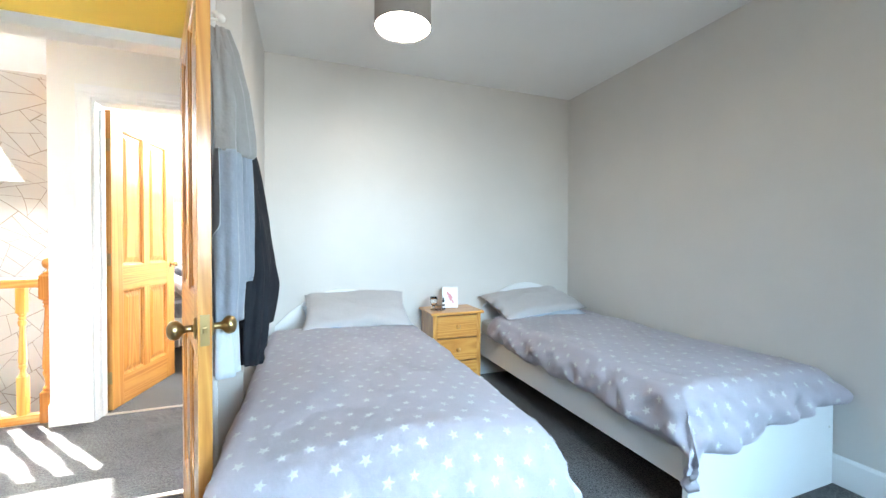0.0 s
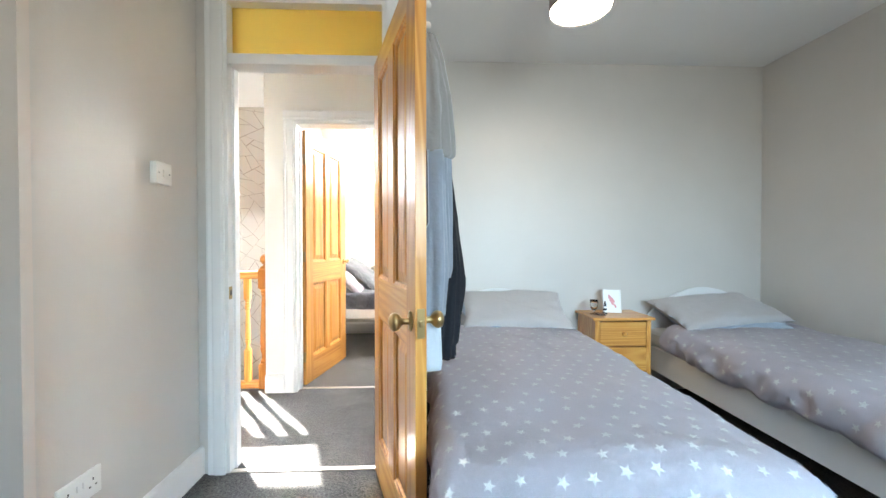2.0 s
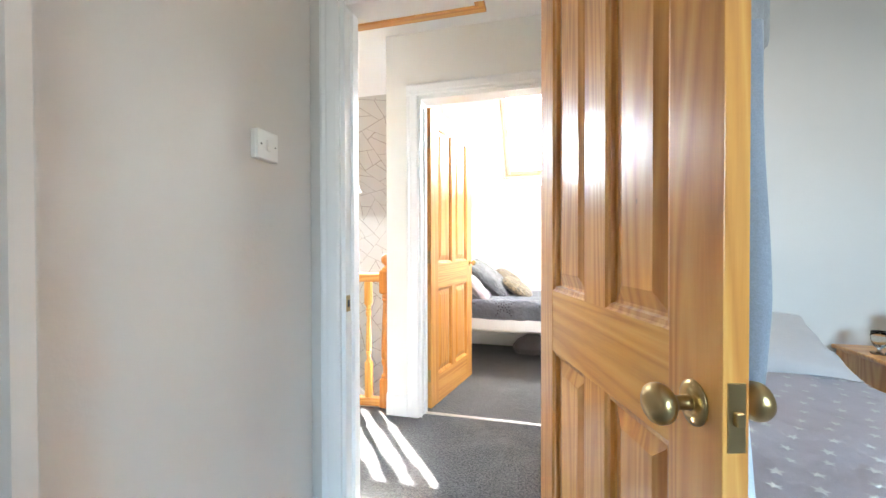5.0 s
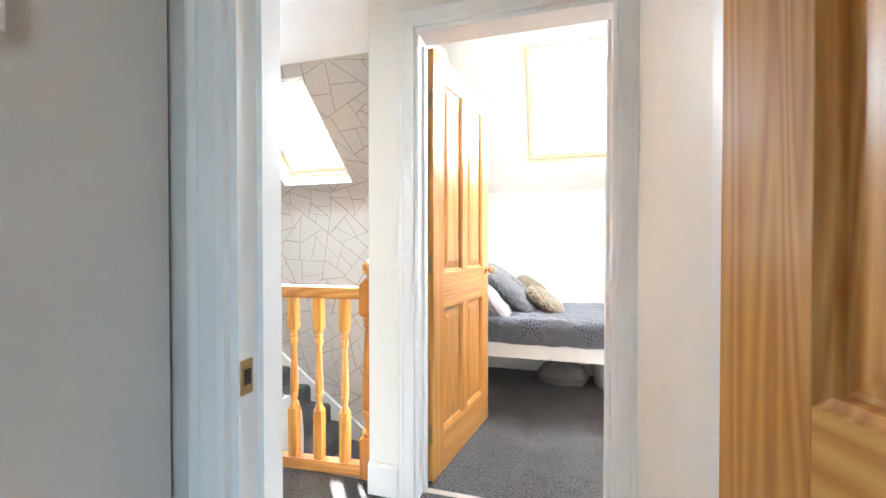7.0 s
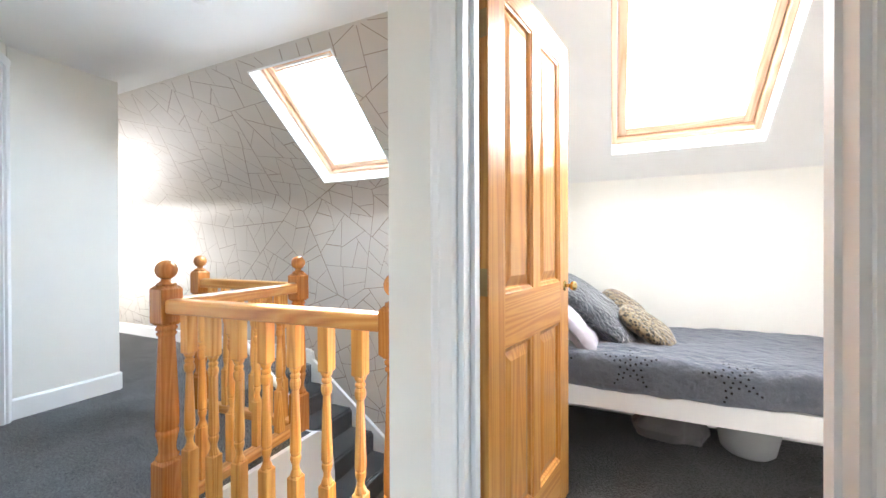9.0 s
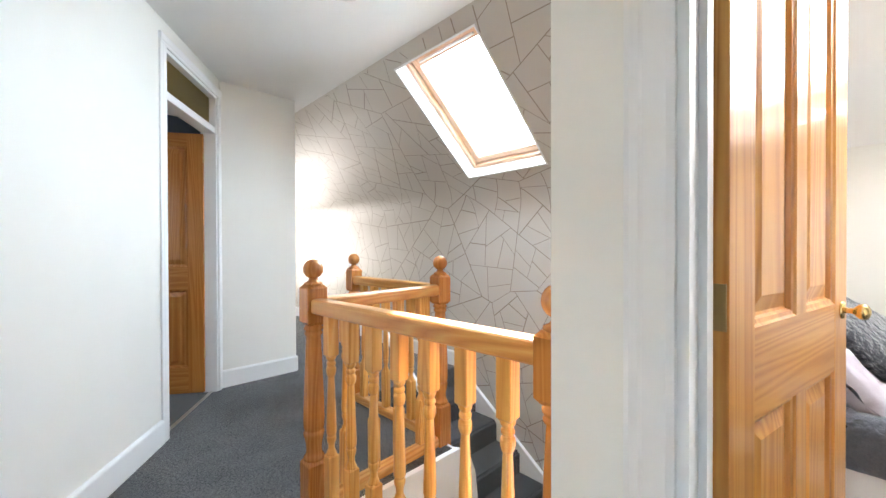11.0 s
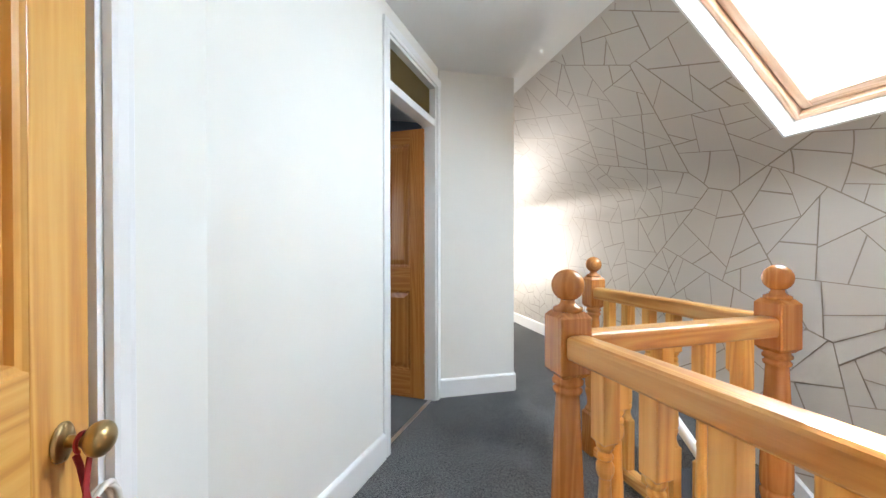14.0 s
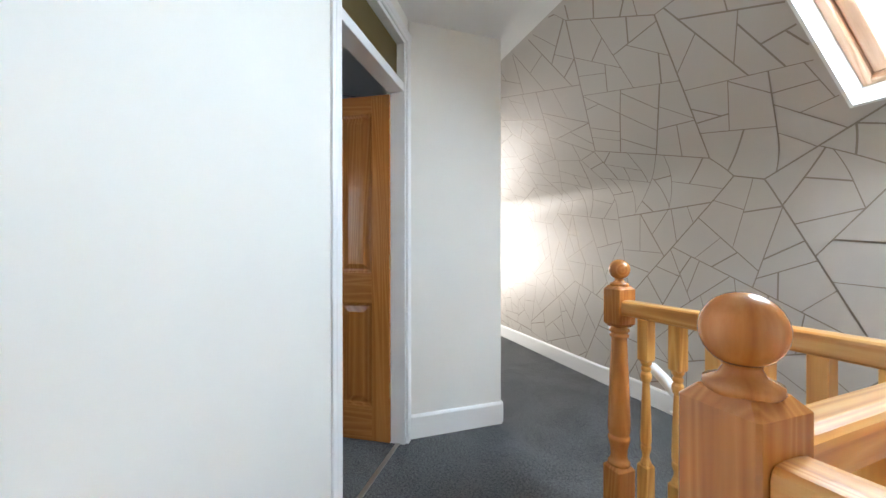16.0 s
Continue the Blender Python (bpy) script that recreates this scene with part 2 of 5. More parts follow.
structure("floor_bedroom", boxes((-1.46, 2.44, -1.35, 1.95, -0.25, 0), (-0.30, 2.44, 1.95, 2.95, -0.25, 0)), CARPET, "charcoal short-pile carpet on the bedroom floor")
structure("floor_landing", boxes((-5.4, -0.36, 1.954, 3.0, -0.25, 0), (-5.4, WELL_W, 3.0, WELL_M, -0.25, 0), (-7.5, -3.478, WELL_M, 4.87, -0.25, 0), (-7.5, -5.4, 3.45, WELL_M, -0.25, 0)), CARPET, "charcoal short-pile carpet on the landing")
structure("floor_second_bedroom", boxes((-1.36, 2.44, 3.004, 4.87, -0.25, 0)), CARPET, "charcoal carpet in the second bedroom")
structure("floor_third_room", boxes((-5.6, -2.6, 0.6, 1.95, -0.25, -0.003)), CARPET, "dark carpet in the room past the angled wall")

# bedroom walls
structure("wall_west", boxes((-1.46, -1.34, 1.075, 1.93, 0, CEIL_B), (-1.46, -1.34, -1.35, 0.27, 0, CEIL_B), (-1.46, -1.34, 0.27, 1.075, 2.02, CEIL_B)), BEDROOM_PAINT, "pale grey painted bedroom wall")
structure("wall_south", boxes((-1.34, 0.2, -1.35, -1.2, 0, CEIL_B), (1.8, 2.32, -1.35, -1.2, 0, CEIL_B), (0.2, 1.8, -1.35, -1.2, 0, 0.9), (0.2, 1.8, -1.35, -1.2, 2.1, CEIL_B)), BEDROOM_PAINT, "pale grey wall with the bedroom window")
structure("wall_east", boxes((2.32, 2.44, -1.35, 2.93, 0, CEIL_B)), BEDROOM_PAINT, "plain grey painted bedroom wall")
structure("wall_north", boxes((-0.36, 2.44, NW0, NW1 - 0.02, 0, CEIL_B)), BEDROOM_PAINT, "pale grey wall behind the beds")
structure("wall_return", boxes((-0.33, -0.275, SW, NW0, 0, CEIL_B)), BEDROOM_PAINT, "pale grey return wall beside the door")
structure("wall_doorway", boxes((-1.46, DA0 - 0.03, SW, SN - 0.02, 0, CEIL_B), (DA1 + 0.03, -0.33, SW, SN - 0.02, 0, CEIL_B), (DA0 - 0.03, DA1 + 0.03, SW, SN - 0.02, 2.30, CEIL_B)), BEDROOM_PAINT, "pale grey wall round the bedroom doorway")
structure("ceiling_bedroom", boxes((-1.46, 2.44, -1.35, 1.95, CEIL_B, CEIL_B + 0.1), (-0.30, 2.44, 1.95, 2.95, CEIL_B, CEIL_B + 0.1)), WHITE_CEILING, "white painted bedroom ceiling")

# landing walls
structure("wall_landing_south", boxes((-1.46, DA0 - 0.03, SN - 0.02, SN, 0, CEIL), (DA1 + 0.03, -0.385, SN - 0.02, SN, 0, CEIL), (DA0 - 0.03, DA1 + 0.03, SN - 0.02, SN, 2.30, CEIL), (DD1 + 0.03, -1.46, SW, SN, 0, CEIL), (DD0 - 0.03, DD1 + 0.03, SW, SN, 2.02, CEIL), (-2.866, DD0 - 0.03, SW, SN, 0, CEIL)), LANDING_PAINT, "warm white landing wall")
structure("wall_landing_east", boxes((-0.385, -0.33, SN - 0.02, NW0, 0, CEIL)), LANDING_PAINT, "warm white end wall of the landing")
structure("wall_landing_north", boxes((STAIR_E, D20 - 0.03, NW0, NW1, 0, CEIL), (D21 + 0.03, -0.36, NW0, NW1, 0, CEIL), (D20 - 0.03, D21 + 0.03, NW0, NW1, 2.02, CEIL)), LANDING_PAINT, "warm white wall round the second bedroom door")
bm = bmesh.new()
for a, b, z0, z1 in ((0, D30 - 0.03, 0, CEIL), (D31 + 0.03, ALEN, 0, CEIL), (D30 - 0.03, D31 + 0.03, 2.29, CEIL)):
    box(bm, a, b, 0, 0.10, z0, z1)
ob = structure("wall_angled", bm, LANDING_PAINT, "warm white angled landing wall")
ob.matrix_world = pose(P0.x, P0.y, 0, 0, 0, ANG)
structure("wall_passage_east", boxes((PW - 0.12, PW, 3.06, PASS_S, 0, CEIL)), LANDING_PAINT, "warm white short wall beside the third door")
structure("wall_passage_south", boxes((PASS_W, PW - 0.12, PASS_S - 0.1, PASS_S, 0, CEIL)), LANDING_PAINT, "warm white passage wall")
structure("wall_passage_west", boxes((PASS_W - 0.12, PASS_W, 3.55, 3.72, 0, CEIL), (PASS_W - 0.12, PASS_W, 4.42, 4.87, 0, CEIL), (PASS_W - 0.12, PASS_W, 3.72, 4.42, 0, 0.55), (PASS_W - 0.12, PASS_W, 3.72, 4.42, 1.65, CEIL)), LANDING_PAINT, "warm white passage end wall with a window")
RIDGE_Y = EAVE_Y - (CEIL - EAVE_Z) / PITCH
structure("ceiling_landing", boxes((-7.5, -0.36, 1.95, RIDGE_Y, CEIL, CEIL + 0.08), (-0.36, 2.44, NW1, RIDGE_Y, CEIL, CEIL + 0.08)), WHITE_CEILING, "white landing ceiling")
# third room, dark blue-grey, seen through its door
structure("wall_third_room", boxes((-5.7, -5.6, 0.6, 3.5, 0, CEIL), (-5.6, -4.0, 0.5, 0.6, 0, CEIL), (-3.2, -2.5, 0.5, 0.6, 0, CEIL), (-4.0, -3.2, 0.5, 0.6, 0, 0.95), (-4.0, -3.2, 0.5, 0.6, 1.85, CEIL), (-2.6, -2.5, 0.6, 1.94, 0, CEIL), (-5.6, -4.52, 3.40, 3.5, 0, CEIL)), BLUE_PAINT, "blue-grey painted wall of the third room")
structure("ceiling_third_room", boxes((-5.7, -2.5, 0.5, 1.95, CEIL, CEIL + 0.08)), WHITE_CEILING, "white ceiling of the third room")

# stairwell and north wall
structure("wall_north_papered", boxes((PASS_W, STAIR_E, EAVE_Y, EAVE_Y + 0.1, -2.7, EAVE_Z)), PAPER, "pearl wallpaper with metallic shard lines")
structure("wall_second_bedroom_north", boxes((STAIR_E + 0.12, 2.44, EAVE_Y, EAVE_Y + 0.1, -0.2, EAVE_Z)), LANDING_PAINT, "white low wall under the roof slope")
bm = bmesh.new()
prism(bm, [(NW1, 0), (EAVE_Y, 0), (EAVE_Y, EAVE_Z), (RIDGE_Y, CEIL), (NW1, CEIL)], "x", STAIR_E, STAIR_E + 0.12)
structure("wall_second_bedroom_west", bm, LANDING_PAINT, "white gable wall beside the stairs")
bm = bmesh.new()
prism(bm, [(NW1, 0), (EAVE_Y, 0), (EAVE_Y, EAVE_Z), (RIDGE_Y, CEIL), (NW1, CEIL)], "x", 2.32, 2.44)
structure("wall_second_bedroom_east", bm, LANDING_PAINT, "white gable wall")
structure("wall_stairwell", boxes((STAIR_E, STAIR_E + 0.12, 2.9, 4.87, -2.7, -0.25), (-7.5, STAIR_E, 2.9, 3.0, -2.7, -0.25), (-4.6, -4.5, 3.0, 4.77, -2.7, -0.25)), LANDING_PAINT, "cream wall of the stairwell below")
structure("floor_downstairs", boxes((-4.6, STAIR_E, 2.9, 4.87, -2.8, -2.7)), CARPET, "dark carpet at the foot of the stairs")

SKY1 = (-3.20, -2.455, 3.85, 4.62)    # roof windows: x from, to, y from, to
SKY2 = (-0.89, -0.10, 3.84, 4.62)


def slope_slab(name, x0, x1, hole, material, label):
    """The sloped ceiling, 0.26 thick, with the hole of a roof window through it."""
    hx0, hx1, hy0, hy1 = hole
    d = Vector((0, PITCH, 1)).normalized() * 0.26
    bm = bmesh.new()

    def piece(xa, xb, ya, yb):
        lo = [bm.verts.new((x, y, slope_z(y))) for x, y in ((xa, ya), (xb, ya), (xb, yb), (xa, yb))]
        hi = [bm.verts.new(v.co + d) for v in lo]
        bm.faces.new(lo), bm.faces.new(hi[::-1])
        for i in range(4):
            bm.faces.new((lo[i], hi[i], hi[(i + 1) % 4], lo[(i + 1) % 4]))

    piece(x0, hx0, RIDGE_Y, EAVE_Y), piece(hx1, x1, RIDGE_Y, EAVE_Y), piece(hx0, hx1, RIDGE_Y, hy0), piece(hx0, hx1, hy1, EAVE_Y)
    return structure(name, bm, material, label)


slope_slab("ceiling_slope_papered", -7.5, STAIR_E + 0.06, SKY1, PAPER, "sloped ceiling with pearl shard wallpaper")
slope_slab("ceiling_slope_second_bedroom", STAIR_E + 0.06, 2.44, SKY2, WHITE_CEILING, "white sloped bedroom ceiling")


COVE = 0.15   # reach of the rounded join on the wall and on the slope


def cove_at(k):
    """A place on the rounded join, k from 0 on the wall to 1 on the slope: y, z and its inward normal."""
    run = Vector((-1, PITCH)).normalized() * COVE
    a, b, c = Vector((EAVE_Y, EAVE_Z - COVE)), Vector((EAVE_Y, EAVE_Z)), Vector((EAVE_Y, EAVE_Z)) + run
    p = a * (1 - k) ** 2 + b * 2 * k * (1 - k) + c * k * k
    d = ((b - a) * (1 - k) + (c - b) * k).normalized()
    return p, Vector((-d.y, d.x))


bm = bmesh.new()
prism(bm, [tuple(cove_at(k / 48)[0]) for k in range(49)] + [(EAVE_Y + 0.003, EAVE_Z + 0.002)], "x", PASS_W, STAIR_E - 0.001)
structure("trim_cove", bm, PAPER, "rounded papered join of wall and slope")


def skirting(name, x0, y0, x1, y1, h=0.135):
    """A skirting board along a line, standing out to the left of it."""
    a, b = Vector((x0, y0, 0)), Vector((x1, y1, 0))
    bm = bmesh.new()
    prism(bm, [(0, 0.001), (0.018, 0.001), (0.018, h - 0.012), (0.012, h - 0.003), (0.006, h), (0, h)], "x", 0, (b - a).length)
    ob = structure(name, bm, GLOSS_WHITE, "white gloss skirting board")
    ob.matrix_world = pose(x0, y0, 0, 0, 0, math.degrees(math.atan2(y1 - y0, x1 - x0)))
    ob["category"] = "skirting"


def on_angled(s, out=0.0):
    """A place on the landing face of the angled wall."""
    return P0.x + AW.x * s + AW.y * out, P0.y + AW.y * s - AW.x * out


skirting("baseboard_landing", *on_angled(D30 - 0.075), *on_angled(0.0))
skirting("baseboard_landing", P1.x, P1.y, *on_angled(D31 + 0.075))
skirting("baseboard_landing", PW, PASS_S, PW, 3.055)
skirting("baseboard_landing", PASS_W, PASS_S, PW, PASS_S)
skirting("baseboard_landing", DD0 - 0.085, SN, P0.x, SN)
skirting("baseboard_landing", DA0 - 0.08, SN, DD1 + 0.085, SN)
skirting("baseboard_landing", -0.385, SN, -0.385, NW0)
skirting("baseboard_landing", D20 - 0.09, NW0, STAIR_E, NW0)
skirting("baseboard_landing", -3.503, EAVE_Y, PASS_W, EAVE_Y)
skirting("baseboard_bedroom", -1.34, SW, -1.34, 1.14)
skirting("baseboard_bedroom", 2.32, -1.2, 2.32, NW0)
skirting("baseboard_bedroom", 2.32, NW0, -0.275, NW0)
skirting("baseboard_second_bedroom", 2.32, EAVE_Y, STAIR_E + 0.12, EAVE_Y)


def moulding(bm, x0, x1, z0, z1, along):
    """A board of an architrave, stepped and rounded, standing out to -y from y = 0."""
    if along == "z":
        w = x1 - x0
        prism(bm, [(x0, 0), (x0, -0.010), (x0 + w * 0.12, -0.013), (x0 + w * 0.3, -0.0115), (x0 + w * 0.4, -0.0145), (x0 + w * 0.85, -0.016), (x1, -0.013), (x1, 0)], "z", z0, z1)
    else:
        w = z1 - z0
        prism(bm, [(0, z0), (-0.010, z0), (-0.013, z0 + w * 0.12), (-0.0115, z0 + w * 0.3), (-0.0145, z0 + w * 0.4), (-0.016, z0 + w * 0.85), (-0.013, z1), (0, z1)], "x", x0, x1)


def doorway(name, m, x0, x1, h, depth, width=0.07, glazed=0.0, both=True, label="white gloss door frame with moulded architrave", paint_m=None, pane_m=None):
    """Lining, stops and architraves of a doorway, in the frame of its wall: the near face is y = 0 and the wall goes to y = depth.
    glazed: the top of a glazed fanlight over the door."""
    paint_m = paint_m or GLOSS_WHITE
    top = glazed or h
    ob = tagged(new(name), label, "door frame", "", "structure")
    ob.matrix_world = m
    t = 0.028
    part("lining", boxes((x0 - t, x0, 0.001, depth - 0.001, 0, top)), paint_m, ob)
    part("lining", boxes((x1, x1 + t, 0.001, depth - 0.001, 0, top)), paint_m, ob)
    part("head", boxes((x0 - t, x1 + t, 0.001, depth - 0.001, top, top + t)), paint_m, ob)
    for side in ((0, 1) if both else (0,)):
        bm = bmesh.new()
        moulding(bm, x0 - t - width + 0.012, x0 - t + 0.012, 0, top + 0.018, "z")
        a = part("architrave", bm, paint_m, ob)
        bm = bmesh.new()
        moulding(bm, -(x1 + t + width - 0.012), -(x1 + t - 0.012), 0, top + 0.018, "z")
        for v in bm.verts:
            v.co.x = -v.co.x
        b = part("architrave", bm, paint_m, ob)
        bm = bmesh.new()
        moulding(bm, x0 - t - width + 0.012, x1 + t + width - 0.012, top + 0.019, top + 0.019 + width, "x")
        c = part("architrave", bm, paint_m, ob)
        if side:
            for o in (a, b, c):
                o.data.transform(Matrix.Translation((x0 + x1, depth, 0)) @ pose(0, 0, 0, 0, 0, 180))
    if glazed:
        part("transom_bar", boxes((x0 + 0.001, x1 - 0.001, 0.004, depth - 0.004, h, h + 0.05), bevel=0.004), paint_m, ob)
        part("pane", boxes((x0 + 0.002, x1 - 0.002, depth * 0.5 - 0.003, depth * 0.5 + 0.003, h + 0.051, top - 0.001)), pane_m or YELLOW_GLASS, ob, "obscured glass fanlight pane")
    return ob


FRAME_A = doorway("door_frame_1", pose(0, SW, 0), DA0, DA1, 1.955, SN - SW, 0.08, 2.245)
FRAME_2 = doorway("door_frame_2", pose(0, NW0, 0), D20, D21, 1.985, NW1 - NW0, 0.075)
FRAME_D = doorway("door_frame_3", pose(0, SN, 0, 0, 0, 180), -DD1, -DD0, 1.985, SN - SW, 0.07)
FRAME_3 = doorway("door_frame_4", pose(P0.x, P0.y, 0, 0, 0, ANG), D30, D31, 1.965, 0.10, 0.06, 2.235, pane_m=DIMMED_GLASS)
FRAME_W = doorway("door_frame_5", pose(-1.34, 0, 0, 0, 0, -90), -1.045, -0.30, 1.985, 0.12, 0.038, 0, False, "cream painted cupboard door frame", CREAM_GLOSS)
for f, a, b, y0, y1 in ((FRAME_A, DA0, DA1, 0.045, 0.06), (FRAME_2, D20, D21, 0.055, 0.07)):
    for x in (a, b - 0.012):
        part("door_stop", boxes((x, x + 0.012, y0, y1 + 0.025, 0, 1.95)), GLOSS_WHITE, f)
part("strike_plate", boxes((DA0, DA0 + 0.003, 0.004, 0.030, 0.835, 0.895), bevel=0.001), BRASS, FRAME_A, "worn brass strike plate")
part("latch_hole", boxes((DA0 + 0.001, DA0 + 0.0042, 0.010, 0.024, 0.852, 0.878)), BLACK, FRAME_A, "dark latch hole")


def panel_faces(bm, x0, x1, z0, z1, y, sign):
    """The moulded, fielded face of one door panel, sunk from the face y of the door."""
    loops = []
    for inset, sink in ((0, 0.0), (0.004, 0.004), (0.012, 0.006), (0.015, 0.0145), (0.021, 0.0155), (0.05, 0.0075), (0.053, 0.0065)):
        loops.append([bm.verts.new((x, y - sign * sink, z)) for x, z in ((x0 + inset, z0 + inset), (x1 - inset, z0 + inset), (x1 - inset, z1 - inset), (x0 + inset, z1 - inset))])
    for a, b in zip(loops, loops[1:]):
        for i in range(4):
            bm.faces.new((a[i], a[(i + 1) % 4], b[(i + 1) % 4], b[i]))
    bm.faces.new(loops[-1])


def knob(parent, x, z, t, metal, sides=(1, -1), size=1.0):
    """A turned door knob on its rose on each face."""
    for s in sides:
        at = pose(x, s * t / 2, z, -90 * s)
        bm = bmesh.new()
        oval = at @ Matrix.Diagonal((size, 1.2 * size, 1.0, 1.0))
        lathe(bm, [(0.024, 0.0002), (0.027, 0.0008), (0.027, 0.003), (0.022, 0.006), (0.012, 0.0085)], oval, 28)
        plate = part("rose", bm, metal, parent, "oval brass rose", True)
        for up in (-1, 1):
            bm = bmesh.new()
            lathe(bm, [(0.0045, 0.0035), (0.0045, 0.0062), (0.003, 0.0072)], at @ pose(0, up * 0.0245 * size, 0), 10)
            part("screw", bm, metal, plate)
        bm = bmesh.new()
        lathe(bm, [(r * size, 0.008 + (h - 0.008) * size) for r, h in ((0.011, 0.008), (0.010, 0.014), (0.010, 0.026), (0.013, 0.031), (0.019, 0.036), (0.0255, 0.042), (0.0285, 0.049), (0.0285, 0.056), (0.026, 0.062), (0.020, 0.067), (0.011, 0.0705), (0.003, 0.0715))], at, 28)
        part("knob", bm, metal, parent, "turned brass door knob", True)


def door_leaf(name, m, w, h, mats, knob_at, metal, label, category="door", hinges=(0.22, 1.0, 1.75), hinge_side=1, knob_sides=(1, -1), t=0.036, lock=(0.785, 0.955), s=0.108, mid=0.066, off=0.0, knob_size=1.0):
    """A four-panel door from its hinge at x = 0 to x = w, t thick about y = 0."""
    up, across = mats
    ob = thing(name, m, label, category)
    z0 = 0.008
    zs = (z0, 0.20, *lock, h - 0.10, h)
    y = t / 2
    xm = w / 2 + off
    for a, b in ((0, s), (w - s, w)):
        part("stile", boxes((a, b, -y, y, z0, h), bevel=0.0015), up, ob)
    for a, b in ((zs[0], zs[1]), (zs[2], zs[3]), (zs[4], zs[5])):
        part("rail", boxes((s, w - s, -y + 0.0006, y - 0.0006, a, b)), across, ob)
    for a, b in ((zs[1], zs[2]), (zs[3], zs[4])):
        part("muntin", boxes((xm - mid / 2, xm + mid / 2, -y + 0.0004, y - 0.0004, a, b)), up, ob)
        for xa, xb in ((s, xm - mid / 2), (xm + mid / 2, w - s)):
            bm = bmesh.new()
            panel_faces(bm, xa, xb, a, b, y - 0.0008, 1), panel_faces(bm, xa, xb, a, b, -y + 0.0008, -1)
            part("panel", bm, up, ob)
    if knob_at:
        knob(ob, *knob_at, t, metal, knob_sides, knob_size)
        part("latch_plate", boxes((w - 0.0005, w + 0.002, -0.012, 0.012, knob_at[1] - 0.045, knob_at[1] + 0.045), bevel=0.0008), metal, ob, "brass latch plate")
        part("latch", boxes((w + 0.001, w + 0.009, -0.006, 0.006, knob_at[1] - 0.009, knob_at[1] + 0.009), bevel=0.002), metal, ob)
    for z in hinges:
        bm = boxes((-0.0025, 0.0003, -y * 0.8, y * 0.95, z - 0.04, z + 0.04))
        lathe(bm, [(0.005, -0.04), (0.005, 0.04)], pose(-0.002, hinge_side * (y + 0.003), z), 10)
        part("hinge", bm, BRASS, ob, "aged brass butt hinge")
    return ob


DOOR_A = door_leaf("bedroom_door", pose(-0.4946, 1.938, 0, 0, 0, -72.3), 0.722, 1.95, (AMBER["z"], HONEY["x"]), (0.672, 0.858), BRASS, "varnished orange pine four-panel door standing open into the bedroom", hinge_side=1, lock=(0.773, 0.948), s=0.105, mid=0.098, off=0.004)
DOOR_2 = door_leaf("second_bedroom_door", pose(D20 + 0.012, 3.055, 0, 0, 0, 78.6), 0.73, 1.975, (AMBER["z"], AMBER["x"]), (0.675, 0.935), POLISHED_BRASS, "varnished pine four-panel door open into the second bedroom", knob_size=0.72)
DOOR_D = door_leaf("landing_door", pose(DD1 - 0.006, 2.025, 0, 0, 0, 180), 0.735, 1.975, (HONEY["z"], HONEY["x"]), (0.678, 0.842), BRASS, "closed varnished pine door with a heart hung on its knob", knob_sides=(-1,), knob_size=0.85)
hx, hy = P0.x + AW.x * D31 - AW.y * 0.085, P0.y + AW.y * D31 + AW.x * 0.085
DOOR_3 = door_leaf("third_room_door", pose(hx, hy, 0, 0, 0, -123), 0.68, 1.955, (ORANGE["z"], ORANGE["x"]), (0.62, 0.93), BRASS, "orange varnished pine door standing open into the third room", hinges=(0.30, 1.02, 1.78), hinge_side=-1)
DOOR_W = door_leaf("cupboard_door", pose(-1.365, 0.305, 0, 0, 0, 90), 0.736, 1.98, (CREAM_GLOSS, CREAM_GLOSS), None, BLACK, "cream painted panelled cupboard door with a black knob", hinges=(), lock=(0.66, 0.91), s=0.097)
bm = bmesh.new()
lathe(bm, [(0.010, 0), (0.008, 0.02), (0.018, 0.028), (0.022, 0.038), (0.018, 0.047), (0.008, 0.050)], pose(0.68, -0.018, 0.835, 90), 20)
part("knob", bm, BLACK, DOOR_W, "round black knob", True)
part("key_plate", boxes((0.655, 0.705, -0.0205, -0.0175, 0.80, 0.87), bevel=0.001), CREAM_GLOSS, DOOR_W)
for x0, x1, y in ((DA0, DA1, 1.955), (D20, D21, 3.0)):
    structure("trim_threshold", boxes((x0 + 0.001, x1 - 0.001, y - 0.014, y + 0.014, 0.0005, 0.006), bevel=0.002), STEEL, "metal carpet threshold strip")
bm = boxes((D30 + 0.001, D31 - 0.001, 0.03, 0.055, 0.0005, 0.006), bevel=0.002)
structure("trim_threshold", bm, STEEL, "metal carpet threshold strip").matrix_world = pose(P0.x, P0.y, 0, 0, 0, ANG)

# ---- stairs and balustrade ----
stairs = thing("staircase", pose(0, 0, 0), "dark carpeted staircase going down beside the papered wall", "stairs")
NOSE_X, GOING, RISE = -3.478, 0.228, 0.166
for i in range(1, 12):
    x = NOSE_X + GOING * (i - 1)
    if x > STAIR_E - 0.3:
        break
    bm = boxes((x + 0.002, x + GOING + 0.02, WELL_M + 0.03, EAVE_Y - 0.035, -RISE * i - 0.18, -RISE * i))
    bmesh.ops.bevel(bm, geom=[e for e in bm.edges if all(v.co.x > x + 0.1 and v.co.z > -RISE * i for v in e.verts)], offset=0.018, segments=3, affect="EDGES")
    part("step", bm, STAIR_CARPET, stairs)


